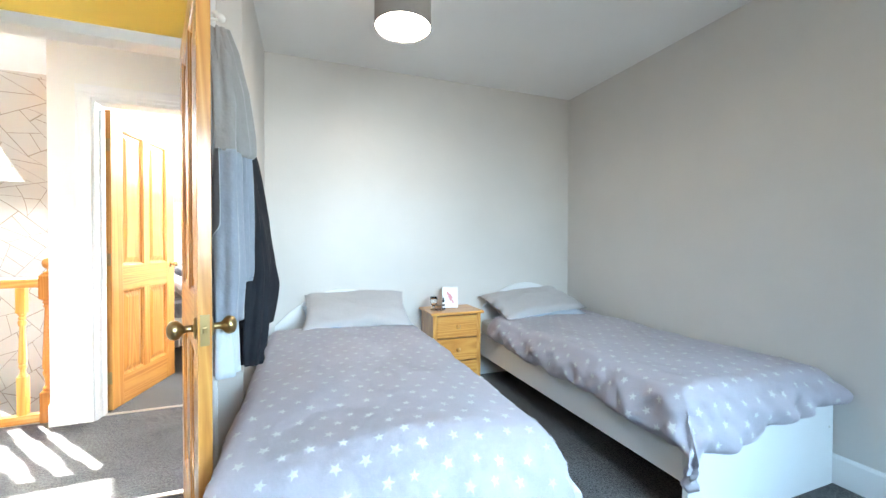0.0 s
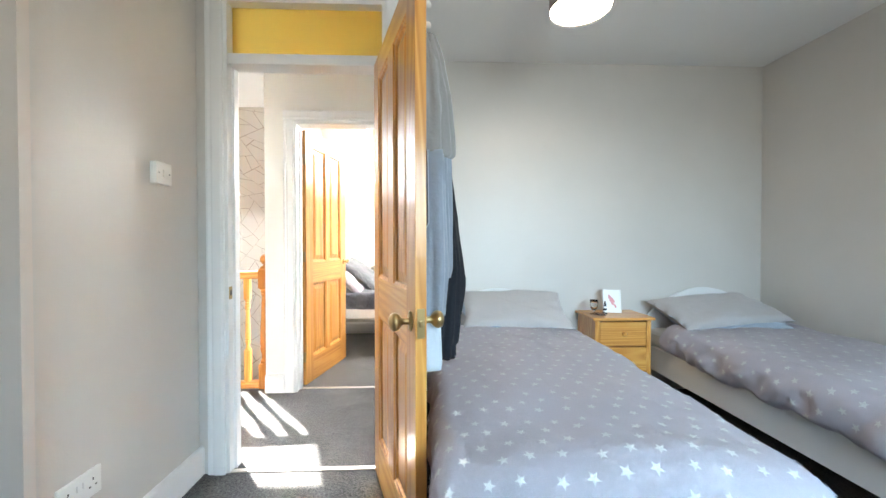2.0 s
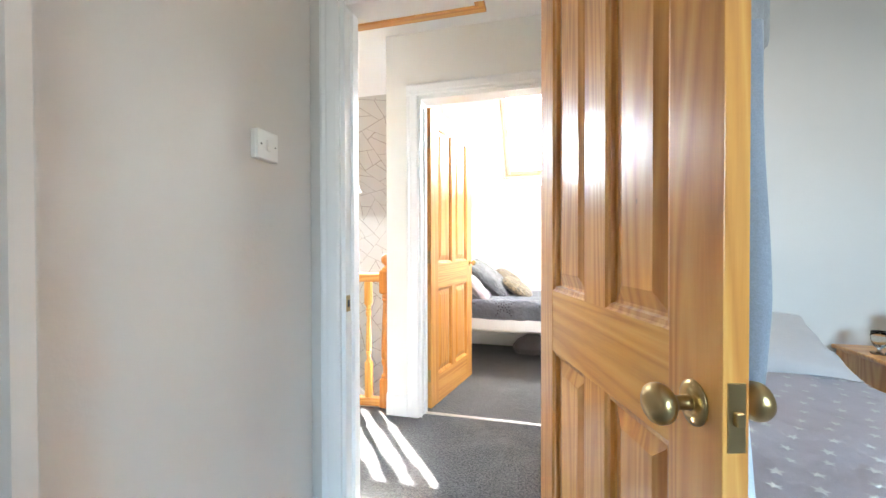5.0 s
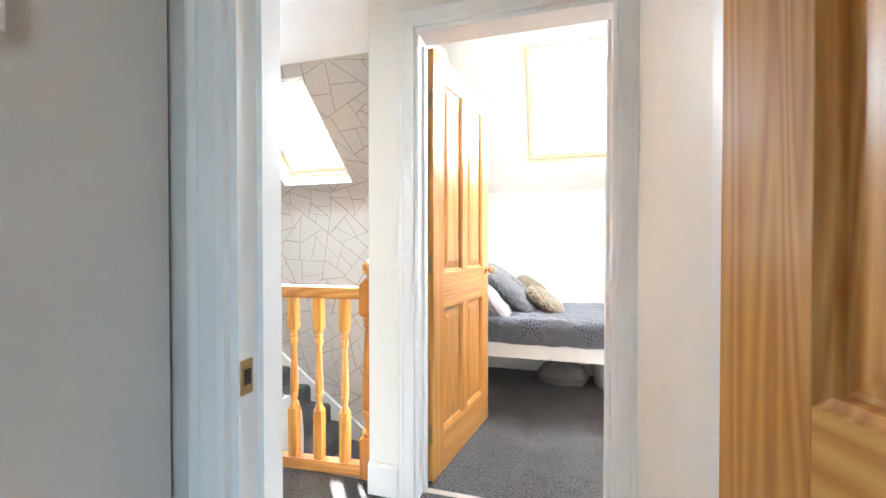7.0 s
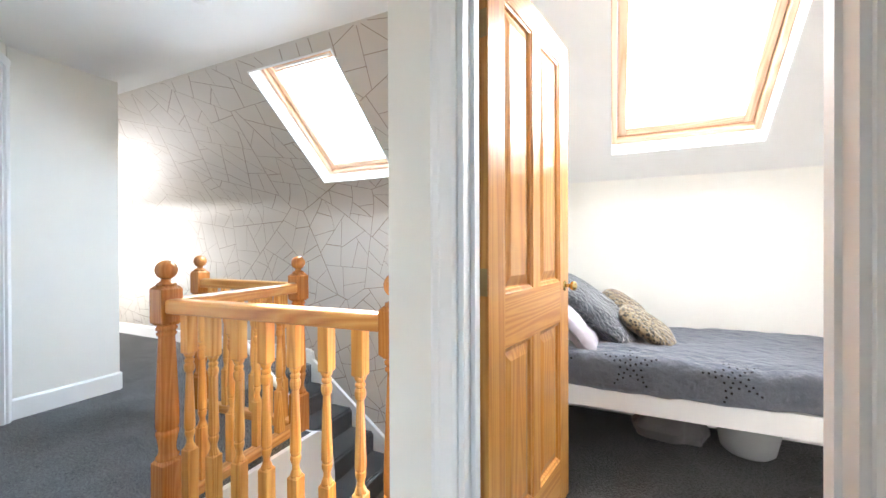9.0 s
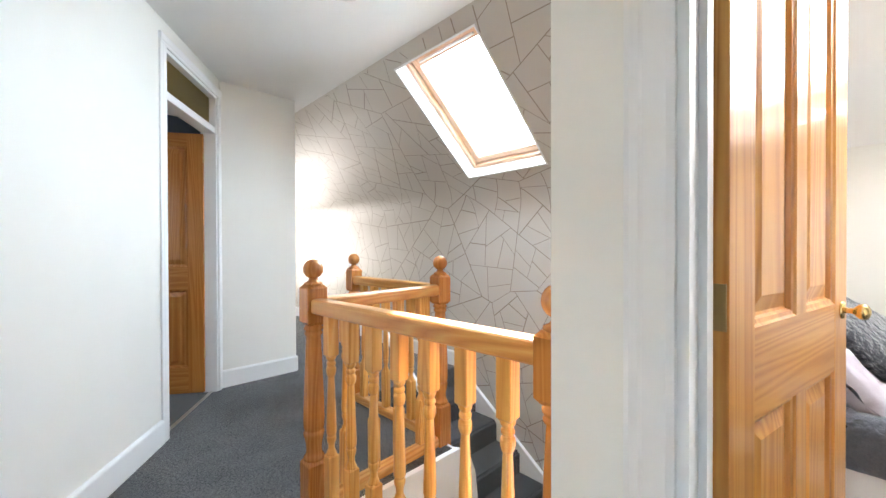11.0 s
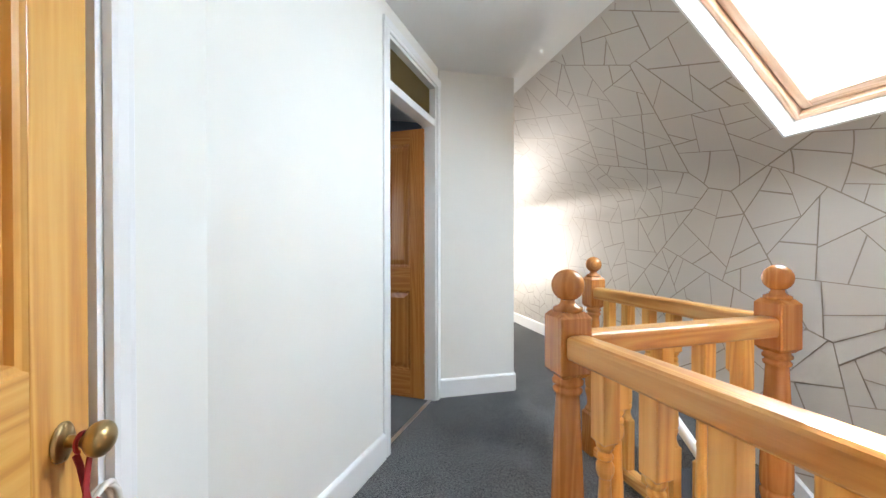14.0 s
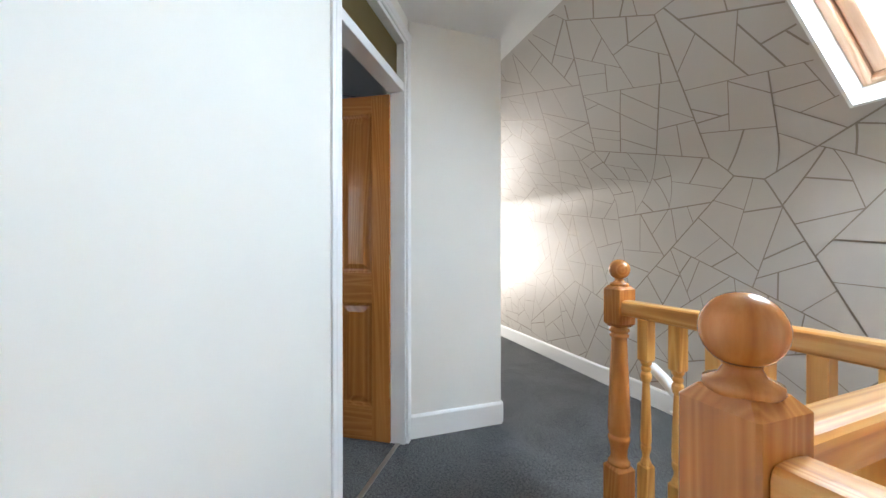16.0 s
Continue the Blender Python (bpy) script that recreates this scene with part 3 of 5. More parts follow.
def string_board(y0, y1):
    bm = bmesh.new()
    k = RISE / GOING
    prism(bm, [(-3.50, 0.12), (-3.50, -0.20), (STAIR_E, -0.20 - k * (STAIR_E + 3.42)), (STAIR_E, -k * (STAIR_E + 3.40)), (-3.46, k * 0.06), (-3.47, 0.12)], "y", y0, y1)
    return bm


bm = string_board(EAVE_Y - 0.032, EAVE_Y - 0.002)
part("wall_string", bm, GLOSS_WHITE, stairs, "white painted wall string")
bm = boxes((WELL_W - 0.01, WELL_W + 0.03, 3.005, WELL_M + 0.02, -2.69, -0.002))
prism(bm, [(WELL_M + 0.02, -0.002), (WELL_M + 0.08, -0.03), (WELL_M + 0.12, -0.08), (WELL_M + 0.16, -0.18), (WELL_M + 0.18, -0.33), (WELL_M + 0.175, -0.60), (WELL_M + 0.14, -1.0), (WELL_M + 0.02, -2.0)], "x", WELL_W - 0.008, WELL_W + 0.028)
part("apron", bm, GLOSS_WHITE, stairs, "white stair apron with a curved edge")
part("apron", boxes((-3.48, WELL_W - 0.012, WELL_M - 0.02, WELL_M + 0.02, -1.6, -0.002)), GLOSS_WHITE, stairs, "white stair apron")
part("apron", boxes((WELL_W + 0.032, STAIR_E - 0.002, 3.002, 3.03, -0.26, -0.002)), GLOSS_WHITE, stairs)
bm = bmesh.new()
tube(bm, [(-3.46, 3.82, 0.60), (-3.42, 3.80, 0.625), (-3.36, 3.79, 0.60), (-2.95, 3.79, 0.285), (-2.68, 3.785, 0.08), (-2.655, 3.76, 0.07)], 0.021, 12)
part("grab_rail", bm, GLOSS_WHITE, stairs, "white painted stair handrail", True)
for x, z in ((-3.30, 0.555), (-2.80, 0.17)):
    bm = bmesh.new()
    tube(bm, [(x, 3.79, z - 0.01), (x, 3.77, z - 0.05), (x, 3.745, z - 0.05)], 0.006, 8)
    part("bracket", bm, GLOSS_WHITE, stairs)

balustrade = thing("balustrade", pose(0, 0, 0), "varnished pine balustrade with turned balusters and ball newels", "balustrade")


def square_to_round(bm, half, z0, z1, chamfer):
    """A square block with its corners cut at both ends."""
    rings = []
    for h, z in ((half * 0.72, z0), (half, z0 + chamfer), (half, z1 - chamfer), (half * 0.72, z1)):
        c = min(0.004, h * 0.12)
        rings.append([bm.verts.new((x, y, z)) for x, y in ((-h + c, -h), (h - c, -h), (h, -h + c), (h, h - c), (h - c, h), (-h + c, h), (-h, h - c), (-h, -h + c))])
    for lo, hi in zip(rings, rings[1:]):
        for i in range(8):
            bm.faces.new((lo[i], lo[(i + 1) % 8], hi[(i + 1) % 8], hi[i]))
    bm.faces.new(rings[0][::-1]), bm.faces.new(rings[-1])


def newel(x, y, half=0.043):
    bm = bmesh.new()
    square_to_round(bm, half, -0.25, 0.228, 0.014)
    post = part("newel_post", bm, ORANGE["z"], balustrade)
    post.location = (x, y, 0)
    bm = bmesh.new()
    square_to_round(bm, half, 0.783, 0.948, 0.014)
    part("newel_block", bm, ORANGE["z"], post)
    bm = bmesh.new()
    lathe(bm, [(0.031, 0.222), (0.041, 0.228), (0.042, 0.240), (0.035, 0.246), (0.031, 0.262), (0.033, 0.290), (0.039, 0.318), (0.042, 0.330), (0.042, 0.342), (0.037, 0.347), (0.037, 0.352), (0.043, 0.362), (0.043, 0.40), (0.040, 0.50), (0.035, 0.62), (0.030, 0.725), (0.030, 0.738), (0.036, 0.743), (0.037, 0.751), (0.032, 0.756), (0.032, 0.760), (0.039, 0.765), (0.039, 0.773), (0.034, 0.777), (0.034, 0.786)], steps=28)
    part("turned_shaft", bm, ORANGE["z"], post, "", True)
    bm = bmesh.new()
    lathe(bm, [(0.031, 0.942), (0.037, 0.950), (0.036, 0.957), (0.022, 0.963), (0.0175, 0.972), (0.019, 0.977)] + [(max(0.004, 0.041 * math.sin(a)), 1.0125 - 0.041 * math.cos(a)) for a in [radians(d) for d in range(25, 181, 12)]], steps=28)
    part("ball_finial", bm, ORANGE["z"], post, "turned ball finial", True)
    return post


NEWELS = {"a": (-2.572, 2.968), "b": (-2.61, 3.728), "c": (-3.49, 3.70), "e": (-1.498, 3.04)}
for key, p in NEWELS.items():
    newel(*p).location.z = -0.03 if key == "e" else 0.0
BAL_PROFILE = [(0.0195, 0.288), (0.020, 0.298), (0.017, 0.306), (0.0125, 0.318), (0.0125, 0.332), (0.017, 0.346), (0.0185, 0.354), (0.0185, 0.362), (0.0155, 0.367), (0.0195, 0.377), (0.0195, 0.40), (0.0175, 0.47), (0.0145, 0.55), (0.0125, 0.598), (0.0165, 0.604), (0.0195, 0.616), (0.019, 0.630), (0.014, 0.640), (0.0175, 0.645), (0.0175, 0.652), (0.0135, 0.659), (0.0195, 0.670), (0.020, 0.682)]
bm = bmesh.new()
square_to_round(bm, 0.022, 0.05, 0.296, 0.008)
square_to_round(bm, 0.022, 0.676, 0.84, 0.008)
lathe(bm, BAL_PROFILE, steps=14)
first = part("baluster", bm, HONEY["z"], balustrade)
spare = [first]


def rail_run(a, b, count):
    """A handrail and a base rail between two newels, with balusters."""
    pa, pb = Vector((*a, 0)), Vector((*b, 0))
    d = (pb - pa).normalized()
    n = Vector((-d.y, d.x, 0))
    for name, prof in (("handrail", [(-0.027, 0.835), (0.027, 0.835), (0.032, 0.841), (0.033, 0.850), (0.033, 0.879), (0.031, 0.887), (0.025, 0.892), (0.010, 0.894), (-0.010, 0.894), (-0.025, 0.892), (-0.031, 0.887), (-0.033, 0.879), (-0.033, 0.850), (-0.032, 0.841)]),
                       ("base_rail", [(-0.030, 0.004), (0.030, 0.004), (0.030, 0.040), (0.023, 0.052), (-0.023, 0.052), (-0.030, 0.040)])):
        bm = bmesh.new()
        prism(bm, prof, "x", 0.0, (pb - pa).length - 0.084)
        o = part(name, bm, PINE["x"], balustrade)
        o.matrix_local = pose(pa.x + d.x * 0.042, pa.y + d.y * 0.042, 0, 0, 0, math.degrees(math.atan2(d.y, d.x)))
    for i in range(count):
        o = spare.pop() if spare else new("baluster", first.data)
        o.parent = balustrade
        q = pa.lerp(pb, (i + 1) / (count + 1))
        o.matrix_local = pose(q.x, q.y, 0, 0, 0, math.degrees(math.atan2(d.y, d.x)))


rail_run(NEWELS["a"], NEWELS["e"], 7)
rail_run(NEWELS["a"], NEWELS["b"], 4)
rail_run(NEWELS["c"], NEWELS["b"], 6)


# ---- roof windows ----
def roof_window(hole, label):
    """A pine roof window set into the slope, with white reveals and its pane."""
    x0, x1, y0, y1 = hole
    up = Vector((0, -1, PITCH)).normalized()
    out = Vector((0, PITCH, 1)).normalized()
    o = Vector((x0, y1, slope_z(y1)))
    m = Matrix.Translation(o) @ Matrix((( 1, 0, 0), (0, up.y, out.y), (0, up.z, out.z))).to_4x4()
    ob = thing("roof_window", m, label, "roof window")
    w, h = x1 - x0, (Vector((x0, y0, slope_z(y0))) - o).length
    r = 0.012
    for row in ((0, r, 0, h), (w - r, w, 0, h), (r, w - r, 0, r), (r, w - r, h - r, h)):
        part("reveal", boxes((*row, -0.004, 0.15)), GLOSS_WHITE, ob)
    f = 0.030
    for row in ((r, r + f, r, h - r), (w - r - f, w - r, r, h - r), (r + f, w - r - f, r, r + f), (r + f, w - r - f, h - r - f, h - r)):
        part("frame", boxes((*row, 0.105, 0.22), bevel=0.004), PALE["y" if row[3] - row[2] > 0.2 else "x"], ob)
    a, s = r + f + 0.003, 0.050
    for row in ((a, a + s, a, h - a), (w - a - s, w - a, a, h - a), (a + s, w - a - s, a, a + s), (a + s, w - a - s, h - a - s, h - a)):
        part("sash", boxes((*row, 0.135, 0.21), bevel=0.006), PALE["y" if row[3] - row[2] > 0.2 else "x"], ob)
    pane = part("pane", boxes((a + s, w - a - s, a + s, h - a - s, 0.17, 0.176)), ROOF_GLASS, ob)
    pane.visible_shadow = False
    for x in (a + s + 0.028, w - a - s - 0.030):
        part("gasket", boxes((x, x + 0.002, a + s, h - a - s, 0.177, 0.180)), BLACK, ob, "thin dark glazing gasket")
    bm = bmesh.new()
    tube(bm, [(a + s + 0.03, h - a - 0.02, 0.12), (w - a - s - 0.03, h - a - 0.02, 0.12)], 0.008, 10)
    part("handle_bar", bm, STEEL, ob)
    return ob


ROOF_GLASS = glass_pane("clear_roof_glass", (1, 1, 1), 1.0, 0.0)
roof_window(SKY1, "pine framed roof window in the papered slope")
roof_window(SKY2, "pine framed roof window in the white slope")


# ---- wallpaper lines: irregular shards, straight foil lines with T-junctions ----
def clip_polygon(poly, n, d):
    """The part of a polygon, a list of (point, tag of the edge that starts there), where n.p <= d."""
    out = []
    for (p, tag), (q, _) in zip(poly, poly[1:] + poly[:1]):
        a, b = n.dot(p) - d, n.dot(q) - d
        if a <= 0:
            out.append((p, tag))
        if (a <= 0) != (b <= 0):
            m = p.lerp(q, a / (a - b))
            out.append((m, "cut" if a <= 0 else tag))
    return out


def shard_lines(w, h, rng):
    """Segments (a, b, width) of a shard pattern over w by h metres, turned by half a radian."""
    w, h, mid, spin = w * 1.35, h * 1.6, Vector((w / 2, h / 2)), Matrix.Rotation(0.5, 2)
    shift = Vector((w / 2, h / 2))
    step = 0.85
    seeds = {}
    nu, nv = int(w / step) + 3, int(h / step) + 3
    for i in range(-1, nu):
        for j in range(-1, nv):
            seeds[i, j] = Vector(((i + 0.5 + rng.uniform(-0.45, 0.45)) * step, (j + 0.5 + rng.uniform(-0.45, 0.45)) * step))
    lines = []
    for (i, j), s in seeds.items():
        poly = [(s + Vector(c) * step * 1.6, "box") for c in ((-1, -1), (1, -1), (1, 1), (-1, 1))]
        for di in (-2, -1, 0, 1, 2):
            for dj in (-2, -1, 0, 1, 2):
                q = seeds.get((i + di, j + dj))
                if q and (di or dj):
                    n = q - s
                    poly = clip_polygon(poly, n, n.dot((s + q) / 2))
                    poly = [(p, (i + di, j + dj) if t == "cut" else t) for p, t in poly]
        for (p, tag), (q, _) in zip(poly, poly[1:] + poly[:1]):
            if tag != "box" and tag > (i, j):
                lines.append((p, q, rng.choice((0.0045, 0.006, 0.008))))
        cells = [[p for p, _ in poly]]
        while cells:
            cell = cells.pop(0)
            if abs(sum(p.x * q.y - q.x * p.y for p, q in zip(cell, cell[1:] + cell[:1]))) / 2 < rng.uniform(0.024, 0.06):
                continue
            a, b = max(((p, q) for p, q in zip(cell, cell[1:] + cell[:1])), key=lambda e: (e[1] - e[0]).length)
            m = a.lerp(b, rng.uniform(0.36, 0.64))
            d = b - a
            n = Vector((d.x, d.y)).normalized()
            turn = rng.uniform(-0.62, 0.62)
            n = Vector((n.x * math.cos(turn) - n.y * math.sin(turn), n.x * math.sin(turn) + n.y * math.cos(turn)))
            one = clip_polygon([(p, "") for p in cell], n, n.dot(m))
            two = clip_polygon([(p, "") for p in cell], -n, -n.dot(m))
            for (p, tag), (q, _) in zip(one, one[1:] + one[:1]):
                if tag == "cut":
                    lines.append((p, q, rng.choice((0.0045, 0.006, 0.008))))
            cells += [[p for p, _ in one], [p for p, _ in two]]
    return [(spin @ (a - shift) + mid, spin @ (b - shift) + mid, t) for a, b, t in lines]


def foil_pattern():
    rng = random.Random(5)
    low = -1.9
    fold = EAVE_Z - low
    run = math.hypot(EAVE_Y - RIDGE_Y, CEIL - EAVE_Z)
    w = STAIR_E - PASS_W - 0.01
    on_wall, on_slope = bmesh.new(), bmesh.new()
    back = Vector((0, PITCH, 1)).normalized()

    def place(p):
        x = PASS_W + p.x
        if abs(p.y - fold) < COVE:
            q, n = cove_at((p.y - fold + COVE) / (2 * COVE))
            q = q + n * 0.0018
            return Vector((x, q.x, q.y))
        if p.y <= fold:
            return Vector((x, EAVE_Y - 0.0012, low + p.y))
        k = (p.y - fold) / run
        return Vector((x, EAVE_Y + (RIDGE_Y - EAVE_Y) * k, EAVE_Z + (CEIL - EAVE_Z) * k)) - back * 0.0012

    def zone(p):
        return 1 if abs(p.y - fold) < COVE else 0 if p.y < fold else 2

    def inside(p):
        if not (0.02 < p.x < w and 0.02 < p.y < fold + run - 0.01):
            return False
        if p.y > fold:
            q = place(p)
            return not (SKY1[0] - 0.004 < q.x < SKY1[1] + 0.004 and SKY1[2] - 0.004 < q.y < SKY1[3] + 0.004)
        return True

    for a, b, t in shard_lines(w + 0.3, fold + run + 0.3, rng):
        n = max(2, int((b - a).length / 0.02))
        side = (b - a).normalized()
        side = Vector((-side.y, side.x)) * t / 2
        start = None
        for k in range(n + 1):
            p = a.lerp(b, k / n)
            far = k == n
            turned = start is not None and (zone(p) != zone(last) or zone(p) == 1)
            ok = inside(p)
            if start is None and ok:
                start, last = p, p
            elif start is not None and (far or not ok or turned):
                end = p if ok else last
                if (end - start).length > 0.004:
                    bm = on_wall if (start.y + end.y) / 2 <= fold - COVE else on_slope
                    bm.faces.new([bm.verts.new(place(v)) for v in (start - side, end - side, end + side, start + side)])
                start = p if turned and ok else None
            last = p
    for bm, name in ((on_wall, "wall_north_papered"), (on_slope, "ceiling_slope_papered")):
        o = part("foil_pattern", bm, FOIL, bpy.data.objects[name], "thin metallic foil lines")
        o["kind"] = "stuff"


foil_pattern()


# ---- bedroom ----
def curve_board(w, low, high, t, power=2.0, steps=24):
    """An upright board whose top rises in a curve from low at its ends to high in the middle."""
    bm = bmesh.new()
    top = [(w * k / steps, low + (high - low) * (1 - abs(2 * k / steps - 1) ** power)) for k in range(steps + 1)]
    prism(bm, [(0, 0), (w, 0)] + top[::-1], "y", 0, t)
    bmesh.ops.bevel(bm, geom=[e for e in bm.edges if e.calc_length() < 0.2 and abs(e.verts[0].co.y - e.verts[1].co.y) < 1e-5], offset=0.004, segments=2, affect="EDGES")
    return bm


def bed_frame(x0, x1, head, foot, label):
    """A white laminate single bed: curved headboard, footboard, two side rails, slats."""
    w = x1 - x0
    ob = thing("single_bed", pose(x0, foot, 0), label, "bed", "single beds in the bedroom")
    o = part("headboard", curve_board(w, 0.52, 0.77, 0.022), WHITE_LAMINATE, ob)
    o.location = (0, head - foot - 0.022, 0)
    o = part("footboard", curve_board(w, 0.40, 0.47, 0.022), WHITE_LAMINATE, ob)
    for x in (0.002, w - 0.022):
        part("side_rail", boxes((x, x + 0.02, 0.023, head - foot - 0.023, 0.19, 0.36), bevel=0.002), WHITE_LAMINATE, ob)
    for i in range(12):
        y = 0.12 + i * (head - foot - 0.2) / 12
        part("slat", boxes((0.023, w - 0.023, y, y + 0.07, 0.245, 0.26)), PALE["x"], ob)
    for x in (0.03, w - 0.03):
        bm = bmesh.new()
        lathe(bm, [(0.005, 0), (0.005, 0.002), (0.003, 0.003)], pose(x, -0.0005, 0.27, 90), 12)
        part("bolt_cap", bm, STEEL, ob)
    m = part("mattress", boxes((x0 + 0.03, x1 - 0.03, foot + 0.03, head - 0.03, 0.262, 0.47), bevel=0.03), TICKING)
    tagged(m, "white single mattress on the bed frame", "mattress")
    return ob


def drape(s, edge, r):
    """Along a cloth that runs flat to an edge, rounds it and hangs: the way across and the drop."""
    if s <= edge:
        return s, 0.0
    a = (s - edge) / r
    if a < math.pi / 2:
        return edge + r * math.sin(a), r * (1 - math.cos(a))
    return edge + r + 0.012 * (s - edge - r * math.pi / 2), r + (s - edge - r * math.pi / 2)


def duvet(x0, x1, y0, y1, top, hang, seed, label, crumple=0.0):
    """A duvet over a bed: flat with soft swells, rounded over the sides and foot, wavy hems. hang: left, right, foot.
    Returns the thing; its printed stars lie on the same surface."""
    hl, hr, hf = hang
    r, rf = 0.07, 0.19 if crumple < 0.5 else 0.11
    rng = random.Random(seed)
    off = Vector((rng.uniform(0, 50), rng.uniform(0, 50), 0))

    def left_hang(v):
        f = 1 - min(1.0, max(0.0, v / (y1 - y0)))
        return hl * (1 + crumple * (0.45 * f * f - 0.12 + 0.20 * noise.noise(Vector((v * 3.1, 0, seed)))))

    def foot_hang(u):
        f = min(1.0, max(0.0, u / (x1 - x0)))
        return max(0.01, hf * (1 + crumple * (0.30 - 0.75 * f + 0.16 * noise.noise(Vector((u * 4.3, 5, seed))))))

    def at(u, v):
        # u from -hl to w + hr across, v from -hf at the foot to the head
        w, n = x1 - x0, y1 - y0
        mid = w / 2
        if u >= mid:
            px, dx = drape(u - mid, mid - r, r)
            px = mid + px
        else:
            px, dx = drape(mid - u, mid - r, r)
            px = mid - px
        py, dy = drape(n - v, n - rf, rf)
        drop = math.sqrt(dx * dx + dy * dy)
        q = Vector((u, v, 0)) + off
        z = top - drop + 0.022 * noise.noise(q * 2.2) + 0.010 * noise.noise(q * 6.0 + Vector((0, 0, 4)))
        rise = max(0.0, 1 - drop / 0.05)
        z += 0.018 * rise * math.sin(math.pi * min(1, max(0, u / w)))
        hem = min(1.0, drop / 0.18)
        fold = hem * (0.009 * math.sin(u * 23 + v * 29 + 6 * noise.noise(q * 3)) + 0.022 * noise.noise(q * 7) + 0.012 * noise.noise(q * 17))
        sx = -1 if u < mid else 1
        x = x0 + px + (sx * fold if dx > 0.01 else 0)
        y = y1 - py - (fold if dy > 0.01 else 0)
        # gathered cloth round the edges, deepest at the hem, with an uneven hem line
        near = min(1.0, max(0.0, (drop + 0.03) / 0.09)) * crumple
        run = v if dx > dy else u
        gather = noise.noise(Vector((run * 6 + drop * 7, drop * 5 - run * 2, seed)))
        puff = near * (0.040 * gather + 0.018 * noise.noise(Vector((run * 17 - drop * 9, drop * 14, seed + 3))))
        # the stuffed edge swells out and rolls under at the hem
        end = max(-u / left_hang(v) if u < 0 else 0.0, -v / foot_hang(u) if v < 0 else 0.0)
        if end > 0:
            puff += crumple * (0.030 * math.sin(math.pi * min(1, end)) - 0.055 * max(0.0, (end - 0.72) / 0.28) ** 2)
        x += sx * puff * min(1.0, dx / 0.04) if dx >= dy else 0
        y -= puff * min(1.0, (dy - dx) / 0.03) if dy > dx else 0
        z += near * 0.035 * noise.noise(Vector((run * 5, 0, seed + 9))) + crumple * 0.008 * noise.noise(q * 11)
        crease = 0.006 * noise.noise(Vector((q.x * 14, q.y * 5, 1)))
        return Vector((x, y, z + crease))

    w, n = x1 - x0, y1 - y0
    nu, nv = 110, 180
    bm = bmesh.new()

    def spread(i, j):
        v = -hf + (n + hf) * j / nv
        u = -hl + (w + hl + hr) * i / nu
        return at(u * left_hang(v) / hl if u < 0 else u, v * foot_hang(u) / hf if v < 0 else v)

    grid = [[bm.verts.new(spread(i, j)) for i in range(nu + 1)] for j in range(nv + 1)]
    for j in range(nv):
        for i in range(nu):
            bm.faces.new((grid[j][i], grid[j][i + 1], grid[j + 1][i + 1], grid[j + 1][i]))
    bmesh.ops.solidify(bm, geom=bm.faces[:], thickness=0.012)
    ob = tagged(part("duvet", bm, DUVET, None, "", True), label, "duvet", "star print duvets")
    stars = bmesh.new()
    row = 0
    v = -hf + 0.04
    while v < n - 0.03:
        u = -hl + 0.04 + (0.043 if row % 2 else 0)
        while u < w + hr - 0.03:
            cu, cv = u + rng.uniform(-0.012, 0.012), v + rng.uniform(-0.012, 0.012)
            size, turn = rng.uniform(0.0155, 0.020), rng.uniform(0, 6.3)
            if cu < 0.03 - left_hang(cv) or cv < 0.03 - foot_hang(cu):
                u += 0.086
                continue
            rim = []
            for k in range(10):
                rad = size * (1 if k % 2 == 0 else 0.42)
                a = turn + k * math.pi / 5
                rim.append((cu + rad * math.cos(a), cv + rad * math.sin(a)))
            pts = [at(a, b) for a, b in rim]
            c = at(cu, cv)
            nrm = (pts[0] - c).cross(pts[3] - c).normalized()
            if nrm.z < 0 and abs(nrm.z) > 0.2:
                nrm.negate()
            lift = nrm * 0.0028
            vs = [stars.verts.new(p + lift) for p in pts]
            cen = stars.verts.new(c + lift * 1.15)
            for k in range(10):
                stars.faces.new((cen, vs[k], vs[(k + 1) % 10]))
            u += 0.086
        v += 0.064
        row += 1
    o = part("star_print", stars, STAR, ob, "white printed stars")
    o["kind"] = "stuff"
    return ob


def cushion(name, m, w, d, h, material, label, category, group="", corner=0.55, seed=1):
    """A stuffed cushion: puffed in the middle, thin at its seams, corners drawn out."""
    bm = bmesh.new()
    n = 22
    for side in (1, -1):
        g = []
        for j in range(n + 1):
            for i in range(n + 1):
                a, b = 2 * i / n - 1, 2 * j / n - 1
                pinch = 1 - 0.07 * (1 - abs(a) ** 2) * abs(b) ** 4
                pinch2 = 1 - 0.07 * (1 - abs(b) ** 2) * abs(a) ** 4
                puff = (max(0, 1 - abs(a) ** 2.6) ** corner) * (max(0, 1 - abs(b) ** 2.6) ** corner)
                q = Vector((a * 1.7 + seed * 3.1, b * 1.7, side))
                z = side * h / 2 * puff * (1 + 0.22 * noise.noise(q)) + 0.012 * noise.noise(q * 2)
                g.append(bm.verts.new((a * w / 2 * pinch2, b * d / 2 * pinch, z)))
        for j in range(n):
            for i in range(n):
                k = j * (n + 1) + i
                bm.faces.new((g[k], g[k + 1], g[k + n + 2], g[k + n + 1]))
    bmesh.ops.remove_doubles(bm, verts=bm.verts[:], dist=0.0015)
    ob = part(name, bm, material, None, "", True)
    ob.matrix_world = m
    return tagged(ob, label, category, group)


